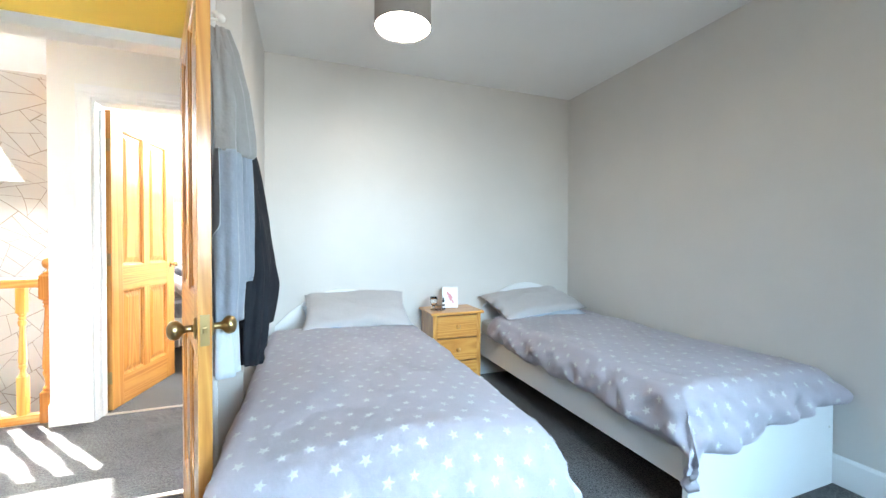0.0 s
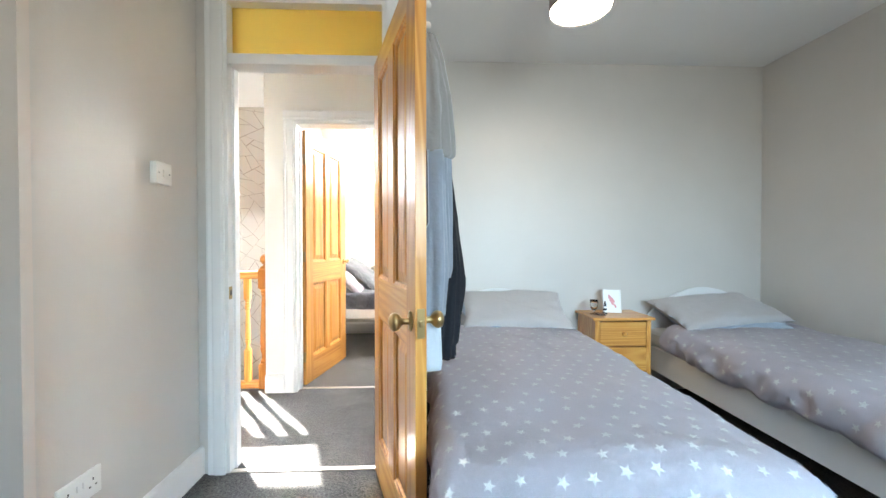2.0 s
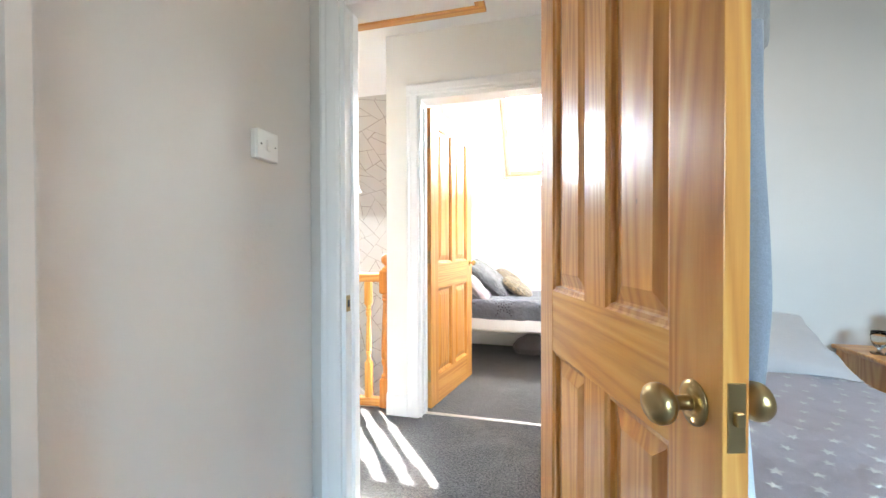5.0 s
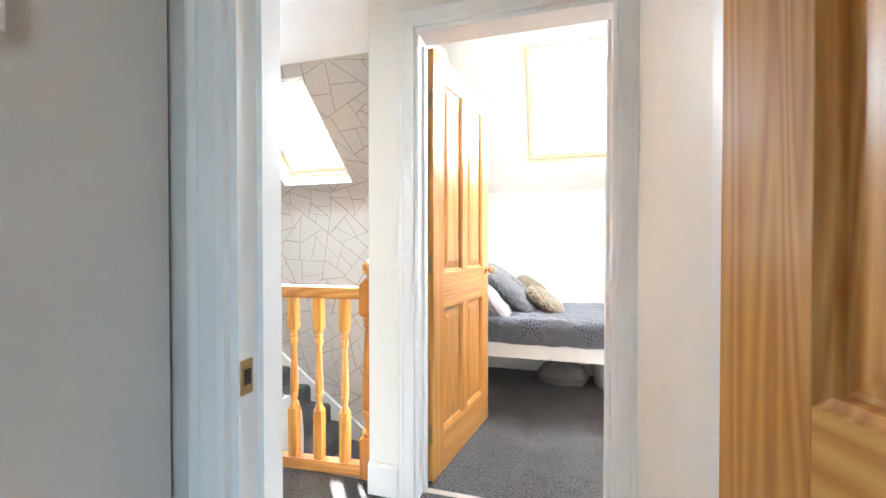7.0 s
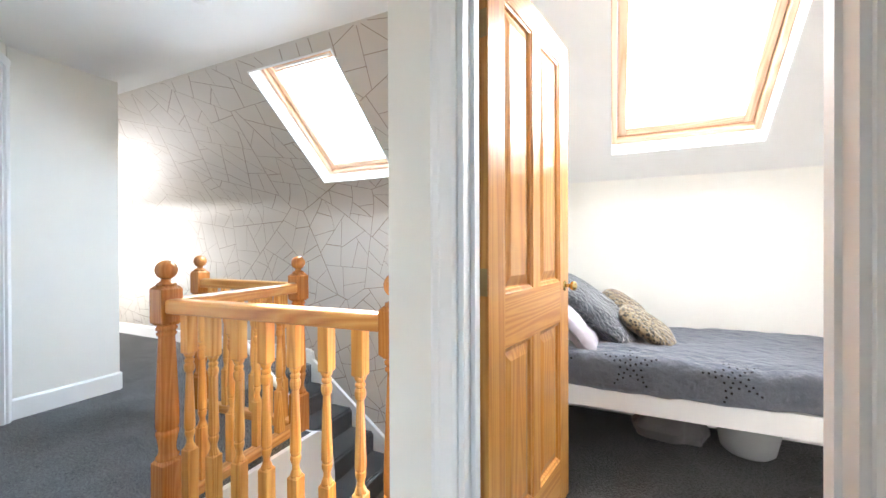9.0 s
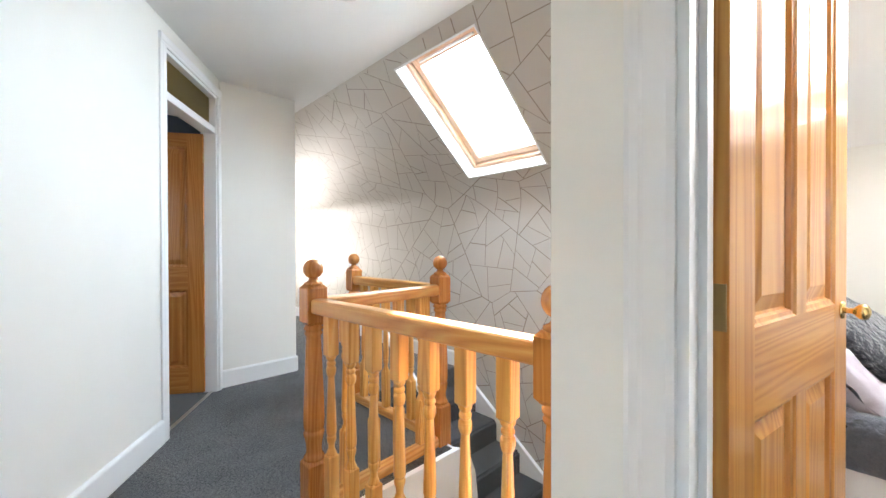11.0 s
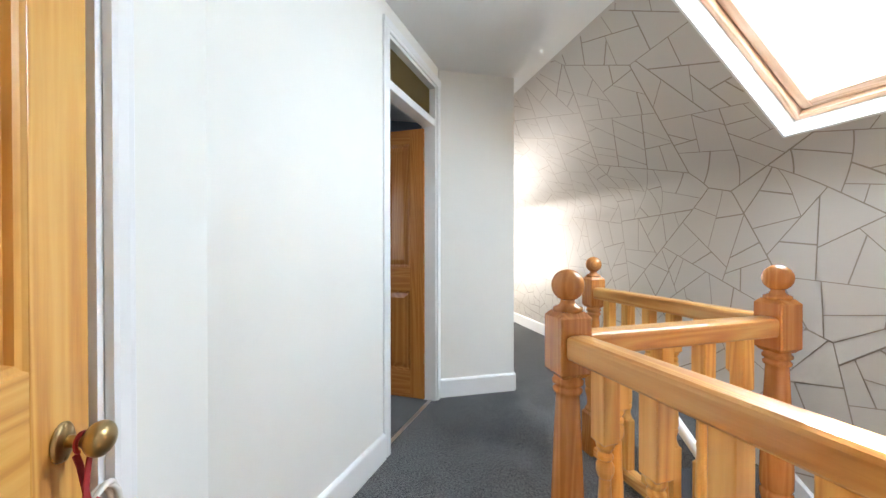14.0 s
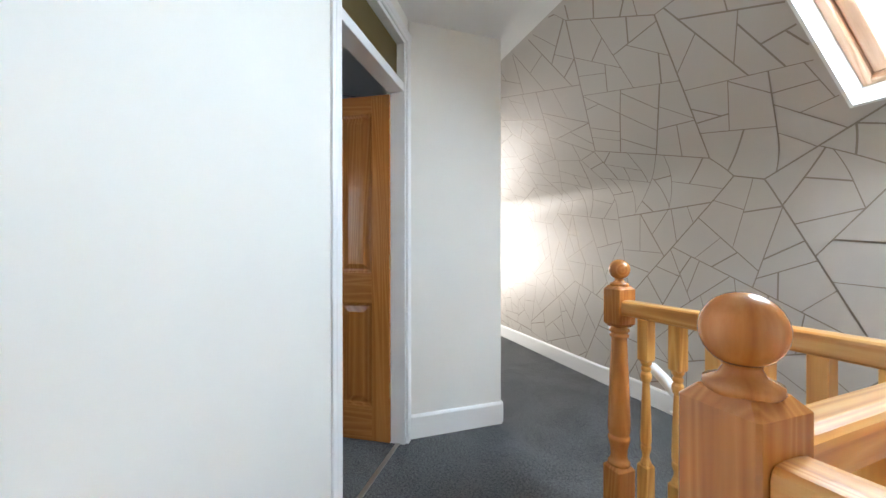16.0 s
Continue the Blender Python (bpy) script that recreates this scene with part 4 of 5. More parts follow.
WHITE_LAMINATE = paint("white_laminate", (0.80, 0.80, 0.80), 0.35, 0.03, 0.03)
TICKING = cloth("white_mattress_ticking", (0.75, 0.75, 0.74))
DUVET = cloth("lilac_grey_cotton", (0.78, 0.725, 0.785), 700, 7, 0.9, 0.2, 0.35)
STAR = cloth("white_printed_cotton", (0.92, 0.92, 0.92), 700, 7, 0.9, 0.1, 0.1)
PILLOW = cloth("grey_cotton_pillowcase", (0.50, 0.475, 0.47), 700, 8, 0.9, 0.2, 0.4)
PILLOW_UNDER = cloth("blue_grey_cotton", (0.40, 0.47, 0.56), 700, 8, 0.9, 0.2, 0.4)

bed_frame(-0.21, 0.72, 2.905, 0.94, "white laminate single bed with a curved headboard by the door")
bed_frame(1.36, 2.30, 2.905, 1.01, "white laminate single bed with a curved headboard against the wall")
duvet(-0.235, 0.745, 0.90, 2.60, 0.545, (0.22, 0.22, 0.26), 3, "lilac-grey cotton duvet with white stars over the bed", 0.35)
duvet(1.34, 2.305, 0.98, 2.60, 0.535, (0.17, 0.0, 0.17), 8, "rumpled lilac-grey star duvet over the bed by the wall", 0.7)
cushion("pillow", pose(0.345, 2.66, 0.575, 22, 0, 2), 0.74, 0.44, 0.13, PILLOW_UNDER, "blue-grey pillow under another on the bed", "pillow", "bed pillows", 0.4, 5)
cushion("pillow", pose(0.335, 2.68, 0.645, 24, 0, -3), 0.72, 0.44, 0.14, PILLOW, "soft grey pillow at the head of the bed", "pillow", "bed pillows", 0.4, 2)
cushion("pillow", pose(1.80, 2.66, 0.57, 14, 0, -2), 0.76, 0.44, 0.12, PILLOW_UNDER, "blue-grey pillow under another on the bed", "pillow", "bed pillows", 0.4, 7)
cushion("pillow", pose(1.77, 2.68, 0.63, 16, -3, 4), 0.78, 0.44, 0.13, PILLOW, "soft grey pillow at the head of the bed", "pillow", "bed pillows", 0.4, 9)

stand = thing("bedside_cabinet", pose(0.875, 2.615, 0), "small pine bedside cabinet with three drawers", "bedside cabinet")
W, D, TOP = 0.385, 0.295, 0.60
part("side", boxes((0, 0.018, 0, D, 0.0, TOP - 0.02)), AMBER["z"], stand)
part("side", boxes((W - 0.018, W, 0, D, 0.0, TOP - 0.02)), AMBER["z"], stand)
part("back", boxes((0.018, W - 0.018, D - 0.008, D, 0.03, TOP - 0.02)), AMBER["z"], stand)
part("top", boxes((-0.022, W + 0.022, -0.025, D + 0.002, TOP - 0.02, TOP), bevel=0.006), AMBER["x"], stand)
part("plinth", boxes((0.018, W - 0.018, 0.01, 0.03, 0.0, 0.05)), AMBER["x"], stand)
part("front_post", boxes((0.0, 0.03, -0.004, 0.0, 0.0, TOP - 0.021)), AMBER["z"], stand)
part("front_post", boxes((W - 0.03, W, -0.004, 0.0, 0.0, TOP - 0.021)), AMBER["z"], stand)
for i in range(3):
    z = 0.06 + i * 0.173
    d = part("drawer", boxes((0.032, W - 0.032, -0.006, 0.25, z, z + 0.163), bevel=0.003), AMBER["x"], stand)
    bm = bmesh.new()
    lathe(bm, [(0.008, 0), (0.007, 0.010), (0.015, 0.017), (0.017, 0.024), (0.012, 0.030), (0.004, 0.031)], pose(W / 2, -0.006, z + 0.085, 90), 18)
    part("drawer_knob", bm, AMBER["y"], d, "turned pine knob", True)

GLASS = shader("clear_glass", (0.95, 0.97, 0.97), 0.03)
base(GLASS)["Transmission Weight"].default_value = 1.0
bm = bmesh.new()
lathe(bm, [(0.028, 0.0), (0.028, 0.004), (0.006, 0.010), (0.005, 0.022), (0.016, 0.032), (0.026, 0.052), (0.029, 0.078), (0.027, 0.100), (0.0255, 0.100), (0.027, 0.078), (0.024, 0.053), (0.014, 0.036), (0.002, 0.034)], steps=24)
o = part("glass_goblet", bm, GLASS, None, "", True)
o.matrix_world = pose(0.925, 2.745, TOP)
tagged(o, "small clear glass goblet on the bedside cabinet", "glass")
bm = boxes((-0.026, 0.026, -0.026, 0.026, 0, 0.012), bevel=0.002)
o = tagged(part("glass_coaster", bm, GLASS), "clear glass block beside the goblet", "ornament")
o.matrix_world = pose(0.955, 2.70, TOP)

light_house = thing("lighthouse_ornament", pose(1.0, 2.735, TOP), "small black and white striped lighthouse ornament", "ornament")
for i in range(5):
    r0, r1 = 0.017 - i * 0.0018, 0.017 - (i + 1) * 0.0018
    bm = bmesh.new()
    lathe(bm, [(r0, i * 0.014 + 0.0002), (r1, (i + 1) * 0.014)], steps=16)
    part("stripe", bm, BLACK if i % 2 == 0 else PLASTIC, light_house)
bm = bmesh.new()
lathe(bm, [(0.010, 0.0702), (0.010, 0.073), (0.006, 0.074), (0.006, 0.084), (0.008, 0.085), (0.001, 0.094)], steps=16)
part("lantern", bm, BLACK, light_house)

frame_m = pose(1.075, 2.78, TOP + 0.002, -9, 0, -12)
picture = thing("picture_frame", frame_m, "small white framed print with a pink shape", "picture frame")
PINK = paint("pink_print_ink", (0.72, 0.30, 0.33), 0.6)
for row in ((-0.062, 0.062, 0, 0.008), (-0.062, 0.062, 0.157, 0.165), (-0.062, -0.054, 0.008, 0.157), (0.054, 0.062, 0.008, 0.157)):
    part("frame_bar", boxes((row[0], row[1], -0.008, 0.008, row[2], row[3]), bevel=0.001), PLASTIC, picture)
part("card", boxes((-0.054, 0.054, -0.002, 0.004, 0.008, 0.157)), PLASTIC, picture)
bm = bmesh.new()
rng = random.Random(4)
for k in range(9):
    c = Vector((-0.016 + k * 0.0045 + rng.uniform(-0.006, 0.006), -0.0032 - 0.0001 * k, 0.118 - k * 0.0095))
    r = 0.013 - abs(k - 3) * 0.0013
    bm.faces.new([bm.verts.new(c + Vector((r * rng.uniform(0.7, 1.3) * math.cos(a), 0, r * rng.uniform(0.7, 1.3) * math.sin(a)))) for a in [2 * math.pi * j / 9 for j in range(9)]])
part("print", bm, PINK, picture, "abstract pink shape")

# a loose wire on the carpet between the beds
bm = bmesh.new()
tube(bm, [(1.02, 1.62, 0.006), (1.03, 1.56, 0.010), (1.07, 1.51, 0.008), (1.13, 1.49, 0.006), (1.19, 1.50, 0.006)], 0.0025, 6)
tagged(part("loose_wire", bm, PALE["x"], None, "", True), "thin tan wire lying on the carpet between beds", "wire")

# pendant lamp
pendant = thing("pendant_lamp", pose(0.462, 1.87, CEIL_B), "round grey fabric drum pendant lamp, lit", "ceiling lamp")
SHADE = cloth("taupe_shade_fabric", (0.36, 0.33, 0.30), 500, 40, 0.9, 0.1, 0.05)
GLOW = shader("lit_white_diffuser", (0.9, 0.9, 0.88), 0.5)
base(GLOW)["Emission Color"].default_value = (1.0, 0.90, 0.78, 1)
base(GLOW)["Emission Strength"].default_value = 3.0
bm = bmesh.new()
lathe(bm, [(0.142, -0.07), (0.142, -0.262), (0.139, -0.262), (0.139, -0.07)], steps=48)
bmesh.ops.delete(bm, geom=[f for f in bm.faces if len(f.verts) > 4], context="FACES_ONLY")
part("shade", bm, SHADE, pendant, "taupe fabric drum shade", True)
bm = bmesh.new()
lathe(bm, [(0.138, -0.250), (0.137, -0.256), (0.10, -0.259), (0.02, -0.260)], steps=40)
part("diffuser", bm, GLOW, pendant, "glowing white diffuser", True)
bm = bmesh.new()
lathe(bm, [(0.045, -0.001), (0.045, -0.015), (0.012, -0.025), (0.004, -0.026), (0.004, -0.07), (0.02, -0.071), (0.02, -0.12)], steps=20)
part("ceiling_rose", bm, PLASTIC, pendant, "white ceiling rose and flex", True)

# switch and socket
def switch_plate(name, m, w, h, label, category, rockers, pins, deep=0.0):
    ob = thing(name, m @ pose(0, -deep, 0), label, category)
    if deep:
        part("back_box", boxes((-w / 2 + 0.001, w / 2 - 0.001, -0.0005, deep, -h / 2 + 0.001, h / 2 - 0.001), bevel=0.002), PLASTIC, ob)
    part("plate", boxes((-w / 2, w / 2, -0.011, -0.0005, -h / 2, h / 2), bevel=0.003), PLASTIC, ob)
    for x, z, a, b in rockers:
        part("rocker", boxes((x - a / 2, x + a / 2, -0.0155, -0.0105, z - b / 2, z + b / 2), bevel=0.0015), PLASTIC, ob)
    for x, z, a, b in pins:
        part("pin_hole", boxes((x - a / 2, x + a / 2, -0.0116, -0.0095, z - b / 2, z + b / 2)), BLACK, ob)
    return ob


switch_plate("light_switch", pose(-1.34, 1.672, 1.382, 0, 0, 90), 0.088, 0.088, "white plastic single light switch on the wall", "light switch", [(0, 0, 0.018, 0.032)], [(-0.03, 0, 0.005, 0.005), (0.03, 0, 0.005, 0.005)], 0.016)
pins = [(s * 0.042 + d, z, a, b) for s in (-1, 1) for d, z, a, b in ((0, 0.012, 0.004, 0.008), (-0.011, -0.010, 0.007, 0.004), (0.011, -0.010, 0.007, 0.004))]
switch_plate("wall_socket", pose(-1.34, 1.312, 0.335, 0, 0, 90), 0.147, 0.087, "white plastic double socket near the floor", "socket", [(-0.010, 0.012, 0.012, 0.020), (0.010, 0.012, 0.012, 0.020)], pins)


# ---- clothes on the bedroom door, in the door's own frame: x along the leaf, y out from its back ----
def garment(bm, rows, folds, depth_folds=0.012, seed=0, steps=40, arc=None, lift=0.0):
    """A hanging body: rows of (height, centre x, centre y, half width, half depth).
    arc gives the angles that a patch of it covers at a height, raised by lift."""
    rings = []
    hs = [r[0] for r in rows]
    n = 46
    for k in range(n + 1):
        z = hs[0] + (hs[-1] - hs[0]) * k / n
        vals = [float(np.interp(z, hs, [r[c] for r in rows])) for c in range(1, 5)]
        cx, cy, hw, hd = vals
        ring = []
        for i in range(steps):
            a0, a1 = arc(z) if arc else (0, 360)
            a = radians(a0 + (a1 - a0) * i / (steps - 1 if arc else steps))
            q = Vector((math.cos(a) * 1.5, math.sin(a) * 1.5, z * 2.2 + seed * 7))
            wob = 1 + folds * noise.noise(q * 1.6)
            pleat = depth_folds * math.sin(a * 7 + 3 * noise.noise(Vector((seed, z * 2, 0)))) * (0.3 + 0.7 * abs(math.sin(a)))
            x = cx + (hw * wob + pleat + lift) * math.copysign(abs(math.cos(a)) ** 0.8, math.cos(a))
            y = cy + (hd * wob + pleat + lift) * math.copysign(abs(math.sin(a)) ** 0.8, math.sin(a))
            ring.append(bm.verts.new((x, max(0.021, y), z)))
        rings.append(ring)
    for a, b in zip(rings, rings[1:]):
        for i in range(steps - 1 if arc else steps):
            bm.faces.new((a[i], a[(i + 1) % steps], b[(i + 1) % steps], b[i]))
    if not arc:
        bm.faces.new(rings[0]), bm.faces.new(rings[-1][::-1])
    return bm


GREY_FLEECE = cloth("grey_blue_fleece", (0.29, 0.32, 0.37), 500, 14, 0.95, 0.35, 0.5)
TAUPE_FLEECE = cloth("taupe_grey_fleece", (0.31, 0.295, 0.285), 500, 14, 0.95, 0.35, 0.5)
CHARCOAL = cloth("charcoal_panel_fleece", (0.16, 0.148, 0.152), 500, 14, 0.95, 0.3, 0.4)
NAVY = cloth("dark_navy_jacket_cloth", (0.007, 0.008, 0.013), 400, 12, 0.85, 0.0, 0.6)
PALE_CLOTH = cloth("pale_blue_white_cloth", (0.62, 0.66, 0.70), 500, 12, 0.95, 0.2, 0.4)
DM = DOOR_A.matrix_world.copy()

rack = thing("hook_rack", DM, "white over-door rack with round knobs", "hook rack")
part("rack_bar", boxes((0.18, 0.62, 0.0195, 0.026, 1.815, 1.845), bevel=0.002), PLASTIC, rack)
for x in (0.24, 0.36, 0.48, 0.60):
    for z in (1.90, 1.83):
        bm = bmesh.new()
        tube(bm, [(x, 0.024, z - 0.02), (x, 0.045, z - 0.01), (x, 0.058, z)], 0.004, 8)
        lathe(bm, [(max(0.002, 0.013 * math.sin(radians(a))), z - 0.013 * math.cos(radians(a))) for a in range(10, 181, 20)], pose(x, 0.06, 0), 14)
        part("hook", bm, PLASTIC, rack, "", True)

grey = thing("grey_jacket", DM, "grey-blue fleece jacket with charcoal panels hanging on the door", "jacket")
bm = garment(bmesh.new(), [(1.40, 0.545, 0.075, 0.105, 0.045), (1.55, 0.55, 0.075, 0.11, 0.048), (1.70, 0.565, 0.062, 0.085, 0.038), (1.79, 0.585, 0.045, 0.035, 0.018)], 0.2, 0.008, 1)
part("yoke", bm, TAUPE_FLEECE, grey, "", True)
FLEECE = [(0.86, 0.555, 0.070, 0.122, 0.046), (1.0, 0.55, 0.075, 0.118, 0.050), (1.2, 0.548, 0.074, 0.108, 0.047), (1.405, 0.545, 0.072, 0.104, 0.044)]
part("body", garment(bmesh.new(), FLEECE, 0.18, 0.008, 2), GREY_FLEECE, grey, "", True)


def panel_span(z):
    k = min(1.0, max(0.0, (z - 1.12) / 0.05))
    return -80, -52 + 24 * k * k * (3 - 2 * k)


bm = garment(bmesh.new(), FLEECE, 0.18, 0.008, 2, 24, panel_span, 0.0035)
bmesh.ops.solidify(bm, geom=bm.faces[:], thickness=0.002)
part("side_panel", bm, CHARCOAL, grey, "charcoal side panel", True)
bm = garment(bmesh.new(), FLEECE, 0.18, 0.008, 2, 4, lambda z: (panel_span(z)[1], panel_span(z)[1] + 3), 0.005)
bmesh.ops.solidify(bm, geom=bm.faces[:], thickness=0.002)
part("piping", bm, PALE_CLOTH, grey, "pale piping along the panel", True)
bm = garment(bmesh.new(), [(0.98, 0.55, 0.122, 0.036, 0.028), (1.01, 0.55, 0.122, 0.046, 0.034), (1.2, 0.555, 0.122, 0.042, 0.032), (1.36, 0.562, 0.116, 0.040, 0.031), (1.43, 0.563, 0.112, 0.040, 0.031)], 0.30, 0.007, 4)
part("sleeve", bm, GREY_FLEECE, grey, "", True)
bm = garment(bmesh.new(), [(1.395, 0.563, 0.116, 0.050, 0.038), (1.405, 0.563, 0.116, 0.060, 0.046), (1.45, 0.565, 0.113, 0.060, 0.046), (1.60, 0.585, 0.095, 0.058, 0.044), (1.72, 0.60, 0.072, 0.046, 0.033), (1.79, 0.605, 0.06, 0.026, 0.018)], 0.30, 0.007, 5)
part("upper_sleeve", bm, TAUPE_FLEECE, grey, "taupe upper sleeve with a hem", True)

pale = thing("pale_top", DM, "pale white top hanging under the fleece jacket", "garment")
bm = garment(bmesh.new(), [(0.69, 0.56, 0.064, 0.105, 0.042), (0.86, 0.555, 0.062, 0.095, 0.036), (0.95, 0.55, 0.060, 0.07, 0.022), (1.72, 0.56, 0.04, 0.03, 0.012)], 0.15, 0.010, 6)
part("body", bm, PALE_CLOTH, pale, "", True)

navy = thing("navy_jacket", DM, "dark navy hooded jacket hanging on the door", "jacket")
bm = garment(bmesh.new(), [(0.80, 0.36, 0.175, 0.115, 0.075), (0.95, 0.35, 0.18, 0.13, 0.092), (1.2, 0.35, 0.16, 0.125, 0.083), (1.42, 0.36, 0.13, 0.105, 0.062), (1.60, 0.37, 0.095, 0.06, 0.04), (1.72, 0.37, 0.06, 0.03, 0.025)], 0.22, 0.012, 7)
part("body", bm, NAVY, navy, "", True)
bm = garment(bmesh.new(), [(0.66, 0.452, 0.172, 0.034, 0.030), (0.67, 0.452, 0.172, 0.044, 0.036), (0.71, 0.45, 0.172, 0.042, 0.035), (0.725, 0.45, 0.174, 0.052, 0.042), (0.80, 0.45, 0.18, 0.055, 0.045), (1.0, 0.44, 0.185, 0.058, 0.046), (1.25, 0.43, 0.16, 0.056, 0.045), (1.45, 0.41, 0.12, 0.05, 0.04)], 0.25, 0.008, 8)
part("sleeve", bm, NAVY, navy, "", True)
bm = garment(bmesh.new(), [(1.44, 0.38, 0.125, 0.06, 0.04), (1.55, 0.385, 0.115, 0.065, 0.045), (1.66, 0.38, 0.08, 0.04, 0.03)], 0.25, 0.006, 9)
part("hood", bm, NAVY, navy, "", True)
bm = bmesh.new()
tube(bm, [(0.40, 0.252, 0.84), (0.395, 0.272, 1.0), (0.39, 0.243, 1.2), (0.385, 0.192, 1.40)], 0.003, 6)
part("zip", bm, BLACK, navy, "dark metal zip")


# ---- windows out of view that light the rooms ----
def plain_window(name, m, w, h, depth, label):
    """A white casement filling an opening: x across, y into the wall, z up."""
    ob = tagged(new(name), label, "window", "", "structure")
    ob.matrix_world = m
    f = 0.05
    for row in ((0, f, 0, h), (w - f, w, 0, h), (f, w - f, 0, f), (f, w - f, h - f, h), (w / 2 - 0.02, w / 2 + 0.02, f, h - f)):
        part("window_frame", boxes((row[0], row[1], depth * 0.4, depth * 0.7, row[2], row[3]), bevel=0.004), GLOSS_WHITE, ob)
    for a, b in ((f, w / 2 - 0.02), (w / 2 + 0.02, w - f)):
        p = part("pane", boxes((a, b, depth * 0.52, depth * 0.56, f, h - f)), ROOF_GLASS, ob)
        p.visible_shadow = False
    part("window_sill", boxes((-0.04, w + 0.04, -0.04, depth * 0.4, -0.025, -0.001), bevel=0.004), GLOSS_WHITE, ob)
    return ob


plain_window("window_1", pose(1.8, -1.2, 0.9, 0, 0, 180), 1.6, 1.2, 0.15, "white framed bedroom window")
# assumed window, never in view, added round the third room's fill lamp
plain_window("window_3", pose(-3.2, 0.6, 0.95, 0, 0, 180), 0.8, 0.9, 0.1, "unseen white framed window added to light the third room")
plain_window("window_2", pose(PASS_W, 3.72, 0.55, 0, 0, 90), 0.70, 1.10, 0.12, "white framed passage window")


# ---- landing ----
RED = paint("red_felt", (0.42, 0.03, 0.035), 0.8)
WICKER = paint("whitewashed_wicker", (0.78, 0.75, 0.70), 0.7, 0.1, 0.6)
heart = thing("heart_hanger", pose(-2.338, 2.064, 0.842), "white wicker heart with a red felt heart on a ribbon", "door hanger")


def heart_outline(size, n=40):
    pts = []
    for k in range(n):
        a = 2 * math.pi * k / n
        pts.append((16 * math.sin(a) ** 3 / 17 * size, (13 * math.cos(a) - 5 * math.cos(2 * a) - 2 * math.cos(3 * a) - math.cos(4 * a)) / 17 * size))
    return pts


hm = pose(-0.004, 0.002, -0.160, 0, 0, 3)
WOBBLE = random.Random(11)
for turn, size in ((0.0, 0.094), (0.35, 0.090), (0.7, 0.098)):
    pts = heart_outline(size)
    bm = bmesh.new()
    tube(bm, [hm @ Vector((x + WOBBLE.uniform(-0.0015, 0.0015), 0.005 * math.sin(k * 0.47 + turn * 6), z)) for k, (x, z) in enumerate(pts + pts[:2])], 0.0050, 7)
    part("wicker_heart", bm, WICKER, heart, "whitewashed wicker heart", True)
bm = bmesh.new()
prism(bm, heart_outline(0.037), "y", -0.003, 0.003)
bmesh.ops.bevel(bm, geom=[e for e in bm.edges if abs(e.verts[0].co.y - e.verts[1].co.y) < 1e-6], offset=0.0012, segments=2, affect="EDGES")
bmesh.ops.transform(bm, matrix=pose(0.008, 0.018, -0.150, 0, 6, -48), verts=bm.verts[:])
part("felt_heart", bm, RED, heart, "red felt heart")
bm = bmesh.new()
tube(bm, [(0.006, 0.020, -0.085), (0.008, 0.019, -0.11), (0.008, 0.018, -0.135)], 0.0012, 6)
part("string", bm, WICKER, heart)
# ribbon: a loop over the neck of the knob, one long strand, one short, and a small bow on the wicker
for way in ([(0.010, -0.012), (0.002, -0.03), (-0.006, -0.06), (-0.014, -0.09), (-0.017, -0.115)], [(-0.008, -0.012), (-0.002, -0.03), (0.003, -0.06), (0.006, -0.086)]):
    bm = bmesh.new()
    prism(bm, [(x - 0.006, z) for x, z in way] + [(x + 0.006, z) for x, z in way[::-1]], "y", 0.012 if way[0][0] < 0 else 0.004, 0.0135 if way[0][0] < 0 else 0.0055)
    part("ribbon", bm, RED, heart, "red ribbon")
bm = bmesh.new()
tube(bm, [(0.0125 * math.cos(a), 0.006, 0.0125 * math.sin(a)) for a in [radians(d) for d in range(-60, 241, 20)]], 0.003, 6)
part("ribbon_loop", bm, RED, heart, "red ribbon loop round the knob")
for a in (20, 160):
    bm = bmesh.new()
    prism(bm, [(0, -0.003), (0.018, -0.008), (0.021, 0.0), (0.018, 0.007), (0, 0.003)], "y", 0.014, 0.016)
    o = part("bow", bm, RED, heart)
    o.matrix_local = pose(0.008, 0.006, -0.09, 0, -a, -30)

lamp = thing("wall_light", pose(-2.05, EAVE_Y - 0.001, 1.17), "white glass globe wall light on a copper arm", "wall light")
COPPER = shader("polished_copper", (0.72, 0.34, 0.22), 0.22, 1.0)
OPAL = shader("opal_white_glass", (0.85, 0.85, 0.84), 0.15)
part("back_plate", boxes((-0.055, 0.055, -0.018, 0, -0.095, 0.05), bevel=0.004), PLASTIC, lamp)
bm = bmesh.new()
tube(bm, [(0, -0.018, -0.05), (0, -0.06, -0.075), (0, -0.095, -0.06), (0, -0.10, -0.02)], 0.008, 10)
lathe(bm, [(0.010, -0.05), (0.022, -0.028), (0.048, -0.012), (0.050, 0.0), (0.046, 0.0), (0.02, -0.02)], pose(0, -0.10, 0), 24)
part("arm", bm, COPPER, lamp, "copper arm and cup", True)
bm = bmesh.new()
lathe(bm, [(0.06 * max(0.05, math.sin(radians(a))), 0.036 - 0.052 * math.cos(radians(a))) for a in range(40, 181, 10)], pose(0, -0.10, 0), 28)
part("globe", bm, OPAL, lamp, "opal white glass globe", True)

bm = bmesh.new()
lathe(bm, [(0.055, 0), (0.055, -0.012), (0.048, -0.022), (0.03, -0.032), (0.012, -0.034)], steps=32)
o = part("smoke_alarm", bm, PLASTIC, None, "", True)
o.matrix_world = pose(-2.80, 3.26, CEIL - 0.0005)
